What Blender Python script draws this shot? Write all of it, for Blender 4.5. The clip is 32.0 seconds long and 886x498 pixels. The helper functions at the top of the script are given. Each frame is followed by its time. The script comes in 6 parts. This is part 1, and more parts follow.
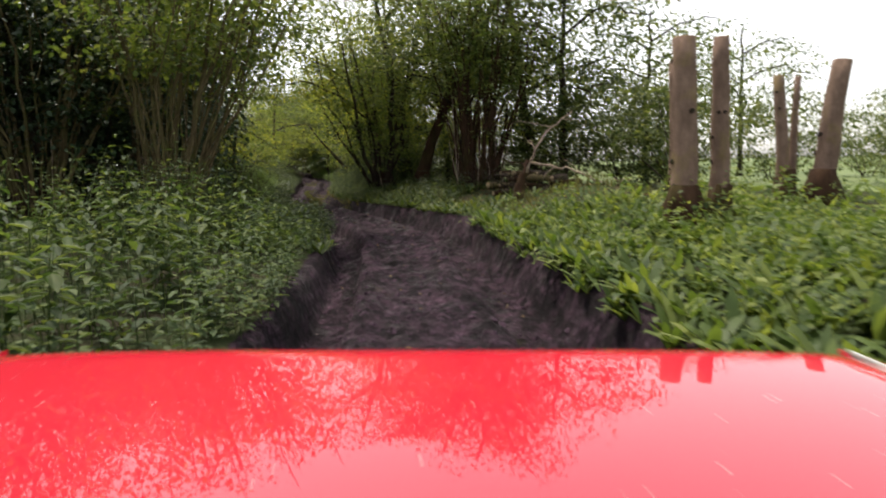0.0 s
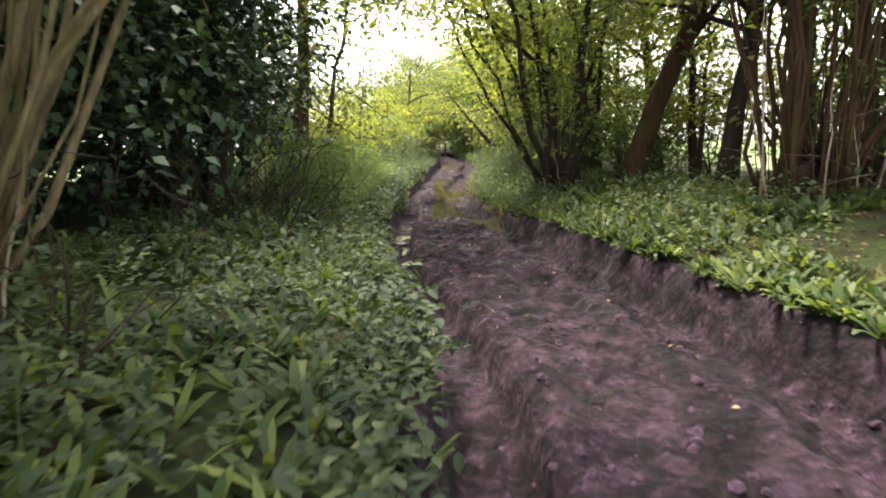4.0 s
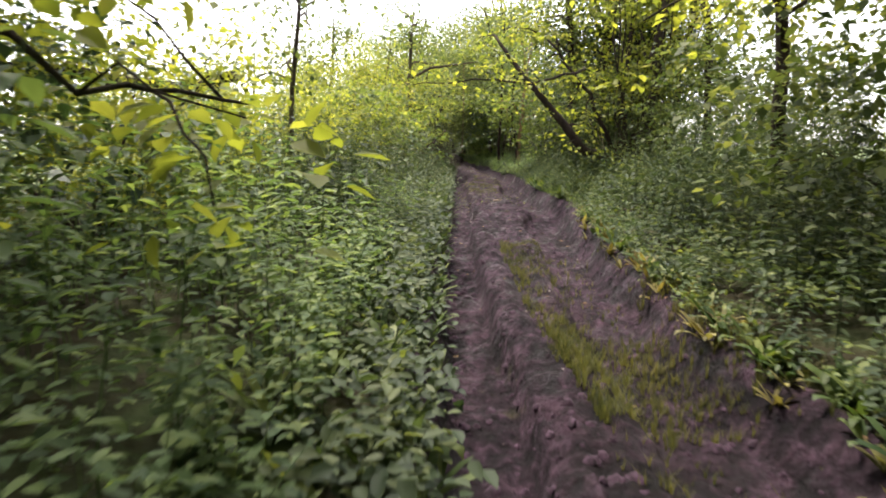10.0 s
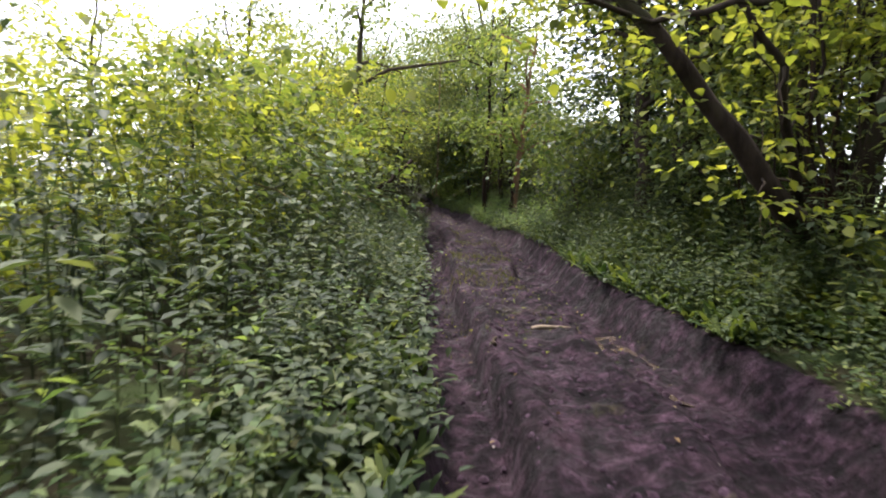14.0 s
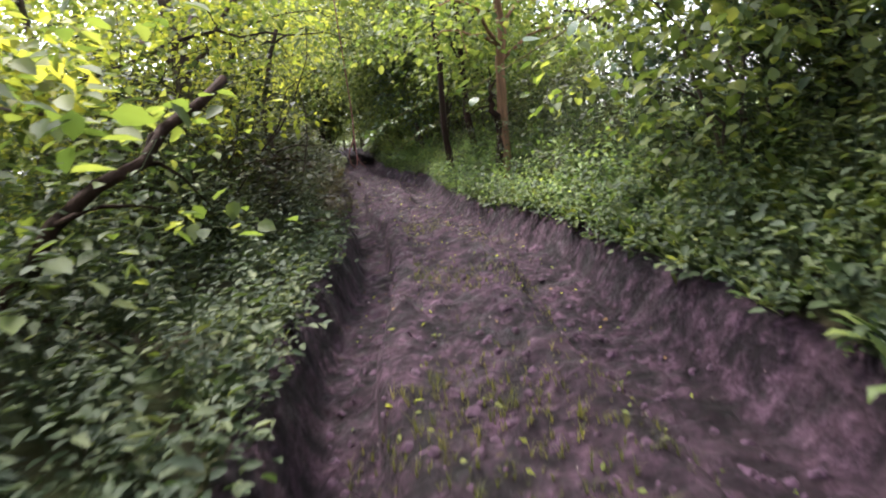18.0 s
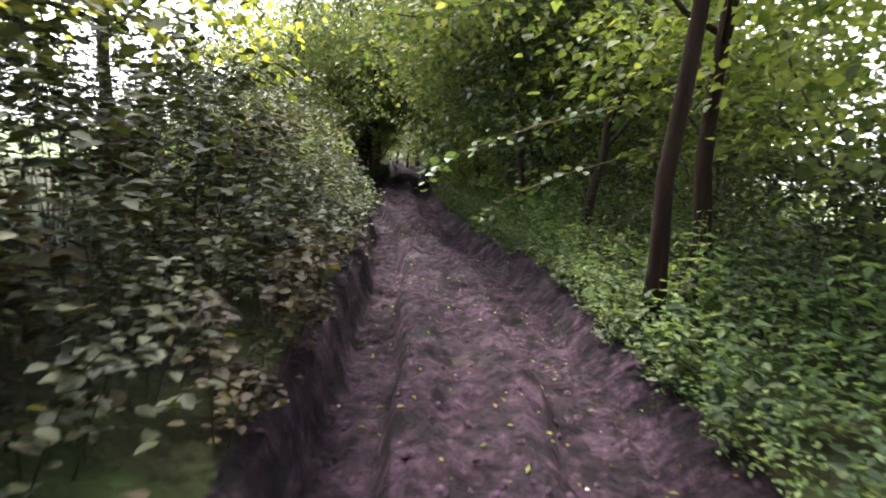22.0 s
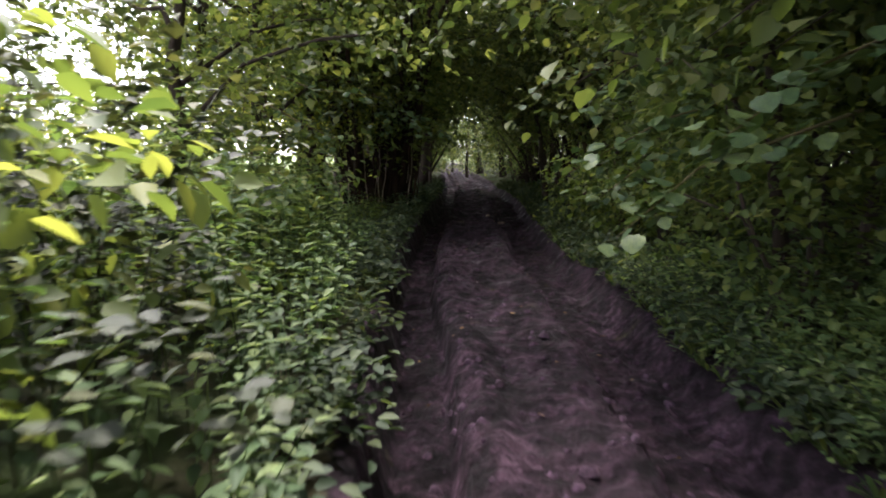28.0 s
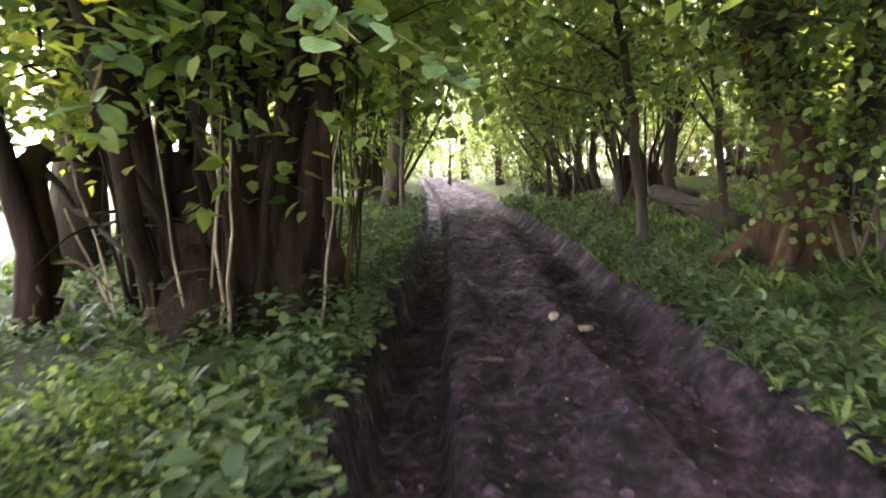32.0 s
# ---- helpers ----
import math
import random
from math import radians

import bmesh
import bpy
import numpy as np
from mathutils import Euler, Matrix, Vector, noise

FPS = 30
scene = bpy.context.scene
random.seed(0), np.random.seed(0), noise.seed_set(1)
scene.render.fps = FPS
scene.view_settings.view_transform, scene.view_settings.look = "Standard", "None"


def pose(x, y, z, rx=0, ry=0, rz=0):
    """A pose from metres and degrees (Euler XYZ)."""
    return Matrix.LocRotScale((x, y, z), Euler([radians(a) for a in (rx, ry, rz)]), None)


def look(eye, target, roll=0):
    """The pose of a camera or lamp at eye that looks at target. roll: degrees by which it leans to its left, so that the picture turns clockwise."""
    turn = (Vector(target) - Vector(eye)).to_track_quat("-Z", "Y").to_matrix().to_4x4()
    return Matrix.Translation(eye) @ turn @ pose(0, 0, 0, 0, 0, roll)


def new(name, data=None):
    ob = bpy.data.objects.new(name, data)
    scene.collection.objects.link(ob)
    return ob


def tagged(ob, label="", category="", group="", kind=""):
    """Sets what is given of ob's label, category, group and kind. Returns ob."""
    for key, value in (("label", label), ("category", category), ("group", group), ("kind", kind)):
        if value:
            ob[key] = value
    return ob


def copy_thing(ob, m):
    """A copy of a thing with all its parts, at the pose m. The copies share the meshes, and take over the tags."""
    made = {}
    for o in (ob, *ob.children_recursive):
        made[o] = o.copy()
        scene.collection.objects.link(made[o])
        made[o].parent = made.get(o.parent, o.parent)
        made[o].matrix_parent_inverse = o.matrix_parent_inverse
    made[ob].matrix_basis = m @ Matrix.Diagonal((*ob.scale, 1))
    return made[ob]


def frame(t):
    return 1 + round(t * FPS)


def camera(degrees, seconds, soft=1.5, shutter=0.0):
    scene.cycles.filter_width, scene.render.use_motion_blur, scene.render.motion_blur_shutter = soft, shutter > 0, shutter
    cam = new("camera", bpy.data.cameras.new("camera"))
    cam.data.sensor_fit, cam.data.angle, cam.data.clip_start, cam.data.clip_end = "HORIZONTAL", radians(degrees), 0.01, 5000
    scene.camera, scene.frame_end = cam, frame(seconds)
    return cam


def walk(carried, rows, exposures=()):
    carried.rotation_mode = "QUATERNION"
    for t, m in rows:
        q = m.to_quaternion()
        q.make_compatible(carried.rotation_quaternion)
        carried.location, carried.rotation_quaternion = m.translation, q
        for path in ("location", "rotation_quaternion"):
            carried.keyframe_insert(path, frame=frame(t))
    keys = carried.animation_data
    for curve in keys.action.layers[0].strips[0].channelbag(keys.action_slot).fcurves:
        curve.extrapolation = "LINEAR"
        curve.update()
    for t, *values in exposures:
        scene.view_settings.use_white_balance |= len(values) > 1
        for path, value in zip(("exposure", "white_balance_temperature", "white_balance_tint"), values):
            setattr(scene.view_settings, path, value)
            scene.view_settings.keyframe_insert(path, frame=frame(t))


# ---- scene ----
# camera: seconds, x, y, z, heading, tilt, lean
cam = camera(69.92, 32.0, soft=1.9, shutter=0.3)
EXPOSURES = [(0, 1.2, 6750, 10), (1, 1.25, 6750, 10), (2, 1.7, 6750, 10), (3, 2.9, 6750, 10), (3.5, 2.9, 6750, 10), (6, 2.9, 6750, 10), (8, 2.8, 6750, 10.7), (10, 2.3, 6600, 12.1), (12, 1.95, 6400, 13.6), (13, 1.9, 6300, 14.3), (16, 2.6, 6150, 15), (18, 2.9, 6150, 16), (21, 3.1, 6150, 17), (23, 3.2, 6150, 17.5), (25.5, 3.5, 6150, 18), (28, 3.15, 6100, 18), (29, 4.45, 6150, 18), (30, 5.0, 6250, 18), (32, 6.1, 6350, 18)]
PATH = [
    (0.0, -0.000, 0.000, 1.331, 0.01, -7.75, -1.13),
    (0.5, -0.194, 1.385, 1.327, 2.89, -5.98, 1.47),
    (1.0, -0.299, 2.771, 1.348, 5.75, -7.86, -4.05),
    (1.5, -0.417, 4.077, 1.350, 6.82, -7.00, -2.32),
    (2.0, -0.683, 5.297, 1.346, 13.04, -6.34, -1.82),
    (2.5, -0.985, 6.381, 1.343, 16.16, -7.74, 0.88),
    (3.0, -1.170, 7.231, 1.364, 14.75, -8.88, 0.94),
    (3.5, -1.301, 8.055, 1.408, 13.22, -9.65, -0.92),
    (5.5, -2.386, 12.598, 1.355, 12.23, -9.31, -0.59),
    (6.0, -2.824, 13.796, 1.355, 14.25, -9.24, 0.89),
    (6.5, -3.304, 14.942, 1.359, 15.76, -9.17, 1.69),
    (7.0, -3.739, 16.000, 1.372, 16.78, -8.44, 2.83),
    (7.5, -4.112, 17.117, 1.346, 16.98, -9.26, 1.28),
    (8.0, -4.502, 18.224, 1.346, 16.47, -9.34, 2.81),
    (8.5, -4.809, 19.432, 1.313, 15.29, -10.07, 1.05),
    (9.0, -5.097, 20.605, 1.368, 14.03, -8.88, 0.53),
    (9.5, -5.355, 21.751, 1.352, 12.45, -8.71, 0.94),
    (10.0, -5.628, 22.887, 1.355, 12.06, -9.52, 0.33),
    (10.5, -5.839, 24.023, 1.337, 11.43, -8.35, -0.77),
    (11.0, -6.085, 25.169, 1.334, 10.59, -8.87, 0.60),
    (11.5, -6.308, 26.288, 1.359, 10.64, -8.43, -2.19),
    (12.0, -6.561, 27.357, 1.363, 10.66, -8.00, -0.57),
    (12.5, -6.796, 28.438, 1.373, 10.07, -8.36, -0.15),
    (13.0, -6.990, 29.402, 1.365, 10.16, -7.80, -0.60),
    (13.5, -7.198, 30.381, 1.344, 9.81, -6.66, 0.47),
    (15.5, -7.961, 34.272, 1.389, 5.33, -5.41, 0.29),
    (16.0, -8.033, 35.208, 1.385, 4.24, -8.30, -2.33),
    (16.5, -8.104, 36.149, 1.370, 4.44, -11.00, -5.83),
    (17.0, -8.244, 37.208, 1.324, 5.28, -12.88, -6.02),
    (17.5, -8.350, 38.400, 1.275, 7.05, -13.86, -9.25),
    (18.0, -8.429, 39.587, 1.328, 5.88, -11.06, -8.18),
    (18.5, -8.699, 40.715, 1.326, 6.20, -8.65, -3.61),
    (19.0, -8.883, 41.871, 1.325, 8.52, -8.89, -3.28),
    (19.5, -9.180, 42.968, 1.325, 8.96, -9.71, 1.14),
    (20.0, -9.415, 44.053, 1.333, 9.01, -9.42, 1.90),
    (20.5, -9.651, 45.192, 1.321, 8.93, -9.44, 4.54),
    (21.0, -9.861, 46.161, 1.332, 7.41, -9.35, 3.23),
    (21.5, -9.989, 47.199, 1.384, 7.61, -8.64, 1.32),
    (22.0, -10.286, 48.306, 1.380, 8.64, -8.57, 4.77),
    (22.5, -10.454, 49.325, 1.427, 9.44, -7.62, 2.65),
    (23.0, -10.633, 50.243, 1.397, 9.23, -8.72, 2.67),
    (23.5, -10.819, 51.156, 1.367, 8.59, -8.82, 2.18),
    (24.0, -11.016, 52.004, 1.347, 8.47, -9.80, 2.91),
    (24.5, -11.197, 52.798, 1.358, 8.76, -9.44, 4.39),
    (25.0, -11.385, 53.624, 1.348, 10.38, -9.45, -0.28),
    (25.5, -11.658, 54.487, 1.306, 11.93, -8.41, 0.77),
    (27.5, -13.000, 58.495, 1.349, 14.06, -8.74, 1.39),
    (28.0, -13.297, 59.650, 1.367, 13.84, -8.49, 0.19),
    (28.5, -13.627, 60.794, 1.354, 13.80, -9.01, 0.83),
    (29.0, -13.883, 61.861, 1.360, 13.72, -9.01, -0.61),
    (29.5, -14.123, 62.934, 1.311, 13.62, -9.65, -2.95),
    (30.0, -14.439, 64.059, 1.334, 12.80, -9.05, -1.71),
    (30.5, -14.703, 65.101, 1.290, 13.36, -10.97, -2.49),
    (31.0, -14.882, 65.987, 1.354, 13.37, -8.51, -4.97),
    (31.5, -15.161, 66.860, 1.301, 12.00, -10.49, 0.14),
    (32.0, -15.404, 67.737, 1.334, 11.64, -8.30, -0.29),
]
walk(cam, [(t, pose(x, y, z, 90 + p, 0, w) @ pose(0, 0, 0, 0, 0, r)) for t, x, y, z, w, p, r in PATH], EXPOSURES)

# ---- light: bright overcast sky, high soft sun ----
world = bpy.data.worlds.new("sky")
scene.world = world
world.use_nodes = True
wn = world.node_tree.nodes
sky = wn.new("ShaderNodeTexSky")
sky.sky_type = "NISHITA"
sky.sun_disc = False
sky.sun_elevation = radians(63)
sky.sun_rotation = radians(-39)
sky.dust_density = 1.5
sky.ozone_density = 0.6
pale = wn.new("ShaderNodeHueSaturation")
pale.inputs["Saturation"].default_value = 0.22
world.node_tree.links.new(sky.outputs[0], pale.inputs["Color"])
world.node_tree.links.new(pale.outputs[0], wn["Background"].inputs["Color"])
wn["Background"].inputs["Strength"].default_value = 0.14
sun_data = bpy.data.lights.new("sun", "SUN")
sun_data.energy = 2.4
sun_data.angle = radians(11)
sun_data.color = (1.0, 0.93, 0.8)
sun = new("sun", sun_data)
sun.matrix_world = look((-16, 20, 50), (0, 0, 0))

# ---- materials ----


def material(name):
    m = bpy.data.materials.new(name)
    m.use_nodes = True
    nt = m.node_tree
    return m, nt, nt.nodes["Principled BSDF"]


def ramp(nt, fac, stops):
    r = nt.nodes.new("ShaderNodeValToRGB")
    els = r.color_ramp.elements
    while len(els) < len(stops):
        els.new(0.5)
    for e, (p, c) in zip(els, stops):
        e.position, e.color = p, (*c, 1)
    nt.links.new(fac, r.inputs[0])
    return r.outputs[0]


def noise_tex(nt, scale, detail=4.0, rough=0.55, stretch=None):
    t = nt.nodes.new("ShaderNodeTexNoise")
    t.inputs["Scale"].default_value = scale
    t.inputs["Detail"].default_value = detail
    t.inputs["Roughness"].default_value = rough
    co = nt.nodes.new("ShaderNodeTexCoord")
    out = co.outputs["Object"]
    if stretch:
        mp = nt.nodes.new("ShaderNodeMapping")
        mp.inputs["Scale"].default_value = stretch
        nt.links.new(out, mp.inputs[0])
        out = mp.outputs[0]
    nt.links.new(out, t.inputs["Vector"])
    return t.outputs["Fac"]


def mixc(nt, fac, a, b, mode="MIX"):
    m = nt.nodes.new("ShaderNodeMix")
    m.data_type, m.blend_type = "RGBA", mode
    for sock, v in ((m.inputs[0], fac), (m.inputs[6], a), (m.inputs[7], b)):
        if isinstance(v, (int, float)):
            sock.default_value = v
        elif isinstance(v, tuple):
            sock.default_value = (*v, 1)
        else:
            nt.links.new(v, sock)
    return m.outputs[2]


def bump(nt, bsdf, height, strength, distance):
    b = nt.nodes.new("ShaderNodeBump")
    b.inputs["Strength"].default_value = strength
    b.inputs["Distance"].default_value = distance
    nt.links.new(height, b.inputs["Height"])
    nt.links.new(b.outputs[0], bsdf.inputs["Normal"])


def leaf_material(name, dark, mid, light, glow=0.38, rough=0.6, patch=0.35, single=False):
    """A thin leaf: colour varies from leaf to leaf and from patch to patch, light shines through."""
    m, nt, bsdf = material(name)
    geo = nt.nodes.new("ShaderNodeNewGeometry")
    if single:
        geo = nt.nodes.new("ShaderNodeObjectInfo")
    per_leaf = ramp(nt, geo.outputs["Random" if single else "Random Per Island"], [(0.0, dark), (0.55, mid), (1.0, light)])
    shade = ramp(nt, noise_tex(nt, patch, 2.0), [(0.3, (0.72, 0.78, 0.7)), (0.7, (1.15, 1.1, 1.0))])
    shade = mixc(nt, 1.0, shade, ramp(nt, noise_tex(nt, 2.2, 3.0), [(0.36, (0.62, 0.68, 0.68)), (0.64, (1.2, 1.16, 1.02))]), "MULTIPLY")
    col = mixc(nt, 1.0, per_leaf, shade, "MULTIPLY")
    if single:
        wave = nt.nodes.new("ShaderNodeTexWave")
        wave.inputs["Scale"].default_value = 2.4
        wave.inputs["Distortion"].default_value = 1.5
        where = nt.nodes.new("ShaderNodeTexCoord")
        nt.links.new(where.outputs["Object"], wave.inputs["Vector"])
        col = mixc(nt, 0.35, col, ramp(nt, wave.outputs["Fac"], [(0.0, (0.7, 0.75, 0.6)), (0.5, (1, 1, 1)), (1.0, (1.15, 1.15, 1.0))]), "MULTIPLY")
        bump(nt, bsdf, wave.outputs["Fac"], 0.3, 0.004)
    nt.links.new(col, bsdf.inputs["Base Color"])
    bsdf.inputs["Roughness"].default_value = rough
    bsdf.inputs["Specular IOR Level"].default_value = 0.22
    tr = nt.nodes.new("ShaderNodeBsdfTranslucent")
    nt.links.new(mixc(nt, 1.0, col, (2.0, 1.95, 0.95), "MULTIPLY"), tr.inputs["Color"])
    mx = nt.nodes.new("ShaderNodeMixShader")
    mx.inputs[0].default_value = glow
    nt.links.new(bsdf.outputs[0], mx.inputs[1])
    nt.links.new(tr.outputs[0], mx.inputs[2])
    nt.links.new(mx.outputs[0], nt.nodes["Material Output"].inputs["Surface"])
    return m


LEAF_HAZEL = leaf_material("hazel_leaf", (0.052, 0.078, 0.029), (0.095, 0.126, 0.044), (0.173, 0.192, 0.073), 0.47)
LEAF_BRIGHT = leaf_material("maple_leaf", (0.097, 0.118, 0.029), (0.167, 0.186, 0.041), (0.254, 0.254, 0.068), 0.55)
# Holly and ivy green; also puts deep shade into hazel and thicket leaves.
LEAF_DARK = leaf_material("holly_ivy_and_shaded_leaf", (0.018, 0.034, 0.021), (0.029, 0.053, 0.031), (0.049, 0.082, 0.047), 0.15, 0.35)
LEAF_WOOD = leaf_material("woodland_leaf", (0.039, 0.058, 0.027), (0.076, 0.099, 0.041), (0.146, 0.157, 0.073), 0.45)
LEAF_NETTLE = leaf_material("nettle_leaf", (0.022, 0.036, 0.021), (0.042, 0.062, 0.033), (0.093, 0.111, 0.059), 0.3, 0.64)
# Brighter nettle leaf: light on some verges is put into its colour.
LEAF_NETTLE_LIT = leaf_material("lit_nettle_leaf", (0.046, 0.080, 0.038), (0.088, 0.134, 0.060), (0.165, 0.210, 0.095), 0.4, 0.62)
LEAF_RUSSET = leaf_material("russet_bramble_leaf", (0.020, 0.012, 0.008), (0.042, 0.030, 0.017), (0.085, 0.075, 0.036), 0.25, 0.66)
# Greener nettle leaf, in tone between the other two nettle colours.
LEAF_NETTLE_MID = leaf_material("mid_nettle_leaf", (0.028, 0.051, 0.021), (0.056, 0.090, 0.034), (0.118, 0.150, 0.058), 0.34, 0.64)
LEAF_STRAW = leaf_material("withered_garlic_leaf", (0.070, 0.055, 0.022), (0.125, 0.105, 0.042), (0.205, 0.180, 0.085), 0.25, 0.7)
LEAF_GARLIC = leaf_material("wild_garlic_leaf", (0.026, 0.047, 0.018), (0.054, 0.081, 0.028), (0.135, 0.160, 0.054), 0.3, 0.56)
# Lit copy of the garlic leaf, open-sky brightness painted into the colour.
LEAF_GARLIC_LIT = leaf_material("sunlit_garlic_leaf", (0.042, 0.072, 0.021), (0.086, 0.126, 0.036), (0.190, 0.225, 0.072), 0.34, 0.56)
LEAF_BRAMBLE = leaf_material("bramble_leaf", (0.016, 0.022, 0.013), (0.034, 0.042, 0.021), (0.082, 0.086, 0.045), 0.25, 0.62)
LEAF_GRASS = leaf_material("grass_blade", (0.054, 0.060, 0.027), (0.095, 0.097, 0.044), (0.162, 0.145, 0.081), 0.3)
LEAF_TWIG = leaf_material("broad_hazel_leaf", (0.05, 0.085, 0.042), (0.08, 0.122, 0.06), (0.13, 0.165, 0.07), 0.2, 0.42, single=True)
LEAF_DEAD = leaf_material("dead_leaf", (0.098, 0.058, 0.030), (0.167, 0.097, 0.050), (0.274, 0.194, 0.120), 0.1, 0.8)


def bark_material(name, dark, light, moss=(0.07, 0.09, 0.02), moss_amount=0.35, scale=9.0, stretch=(1, 1, 0.18)):
    m, nt, bsdf = material(name)
    grain = noise_tex(nt, scale, 6.0, 0.65, stretch)
    col = ramp(nt, grain, [(0.28, dark), (0.72, light)])
    spots = ramp(nt, noise_tex(nt, 2.3, 3.0), [(0.62 - moss_amount * 0.3, (0, 0, 0)), (0.8, (1, 1, 1))])
    col = mixc(nt, spots, col, moss)
    nt.links.new(col, bsdf.inputs["Base Color"])
    bsdf.inputs["Roughness"].default_value = 0.9
    bsdf.inputs["Specular IOR Level"].default_value = 0.08
    bump(nt, bsdf, grain, 1.0, 0.03)
    return m


BARK_HAZEL = bark_material("hazel_bark", (0.038, 0.028, 0.015), (0.165, 0.13, 0.07), (0.085, 0.09, 0.025), 0.6, 14.0)
BARK_GREY = bark_material("grey_bark", (0.024, 0.018, 0.014), (0.09, 0.068, 0.053), (0.06, 0.07, 0.02), 0.35)
BARK_DARK = bark_material("dark_wet_bark", (0.014, 0.010, 0.008), (0.05, 0.037, 0.029), (0.03, 0.035, 0.012), 0.3)
BARK_BROWN = bark_material("brown_mossy_bark", (0.016, 0.009, 0.006), (0.066, 0.037, 0.022), (0.042, 0.042, 0.011), 0.5)
BARK_ORANGE = bark_material("orange_brown_bark", (0.026, 0.015, 0.009), (0.15, 0.078, 0.036), (0.06, 0.055, 0.015), 0.3)
BARK_PALE = bark_material("pale_stripped_wood", (0.12, 0.085, 0.06), (0.4, 0.32, 0.25), (0.1, 0.07, 0.04), 0.3, 16.0)
BARK_POLLARD = bark_material("smooth_pollard_bark", (0.085, 0.056, 0.044), (0.22, 0.15, 0.115), (0.16, 0.13, 0.04), 0.25, 7.0, (1, 1, 0.5))
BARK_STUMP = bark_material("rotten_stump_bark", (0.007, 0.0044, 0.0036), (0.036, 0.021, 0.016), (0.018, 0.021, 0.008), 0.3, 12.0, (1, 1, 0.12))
BARK_SNAG = bark_material("splintered_wood", (0.06, 0.034, 0.022), (0.24, 0.14, 0.085), (0.1, 0.07, 0.03), 0.25, 16.0, (1, 1, 0.1))
CUT_WOOD = bark_material("cut_wood", (0.2, 0.14, 0.085), (0.4, 0.31, 0.2), (0.25, 0.18, 0.1), 0.1, 20.0, (1, 1, 1))

GROUND, gr_nt, gr_b = material("mud_and_soil")
m_big = noise_tex(gr_nt, 0.8, 5.0)
m_fine = noise_tex(gr_nt, 13.0, 9.0, 0.72)
m_col = ramp(gr_nt, m_fine, [(0.36, (0.0046, 0.0026, 0.0040)), (0.5, (0.0192, 0.0096, 0.0164)), (0.68, (0.075, 0.042, 0.066))])
m_col = mixc(gr_nt, ramp(gr_nt, m_big, [(0.4, (0, 0, 0)), (0.7, (0.4, 0.4, 0.4))]), m_col, (0.056, 0.032, 0.045))
m_streak = ramp(gr_nt, noise_tex(gr_nt, 5.0, 5.0, 0.6, (1, 0.22, 1)), [(0.4, (0.24, 0.22, 0.22)), (0.56, (1, 1, 1))])
m_col = mixc(gr_nt, 0.85, m_col, m_streak, "MULTIPLY")
m_mid = noise_tex(gr_nt, 5.5, 4.0, 0.6)
m_col = mixc(gr_nt, 0.9, m_col, ramp(gr_nt, m_mid, [(0.4, (0.3, 0.27, 0.3)), (0.5, (1, 1, 1)), (0.62, (1.75, 1.75, 1.7))]), "MULTIPLY")
m_vor = gr_nt.nodes.new("ShaderNodeTexVoronoi")
m_vor.inputs["Scale"].default_value = 15.0
m_co = gr_nt.nodes.new("ShaderNodeTexCoord")
gr_nt.links.new(m_co.outputs["Object"], m_vor.inputs["Vector"])
m_spk = ramp(gr_nt, m_vor.outputs["Distance"], [(0.05, (1, 1, 1)), (0.09, (0, 0, 0))])
m_some = ramp(gr_nt, noise_tex(gr_nt, 5.0, 2.0), [(0.6, (0, 0, 0)), (0.64, (1, 1, 1))])
m_col = mixc(gr_nt, mixc(gr_nt, 1.0, m_spk, m_some, "MULTIPLY"), m_col, (0.2, 0.15, 0.15))
m_moss = ramp(gr_nt, noise_tex(gr_nt, 1.1, 6.0, 0.7), [(0.64, (0, 0, 0)), (0.74, (0.5, 0.5, 0.5))])
m_col = mixc(gr_nt, m_moss, m_col, (0.085, 0.08, 0.03))
so_c = ramp(gr_nt, m_fine, [(0.3, (0.018, 0.014, 0.008)), (0.55, (0.04, 0.034, 0.016)), (0.8, (0.08, 0.065, 0.035))])
so_c = mixc(gr_nt, ramp(gr_nt, noise_tex(gr_nt, 1.7, 4.0), [(0.4, (0, 0, 0)), (0.65, (0.8, 0.8, 0.8))]), so_c, (0.045, 0.075, 0.02))
g_mask = gr_nt.nodes.new("ShaderNodeAttribute")
g_mask.attribute_name = "mud"
g_add = gr_nt.nodes.new("ShaderNodeMath")
g_add.operation = "MULTIPLY_ADD"
gr_nt.links.new(noise_tex(gr_nt, 7.0, 5.0, 0.7), g_add.inputs[0])
g_add.inputs[1].default_value = 0.8
gr_nt.links.new(g_mask.outputs["Fac"], g_add.inputs[2])
g_fac = ramp(gr_nt, g_add.outputs[0], [(0.83, (0, 0, 0)), (0.97, (1, 1, 1))])
gr_nt.links.new(mixc(gr_nt, g_fac, so_c, m_col), gr_b.inputs["Base Color"])
m_rough = ramp(gr_nt, noise_tex(gr_nt, 2.6, 5.0, 0.65), [(0.34, (0.45, 0.45, 0.45)), (0.5, (0.95, 0.95, 0.95))])
gr_nt.links.new(mixc(gr_nt, g_fac, (0.95, 0.95, 0.95), m_rough), gr_b.inputs["Roughness"])
gr_b.inputs["Specular IOR Level"].default_value = 0.16
m_relief = gr_nt.nodes.new("ShaderNodeMath")
m_relief.operation = "MULTIPLY_ADD"
gr_nt.links.new(m_mid, m_relief.inputs[0])
m_relief.inputs[1].default_value = 1.3
gr_nt.links.new(m_fine, m_relief.inputs[2])
bump(gr_nt, gr_b, m_relief.outputs[0], 1.0, 0.08)

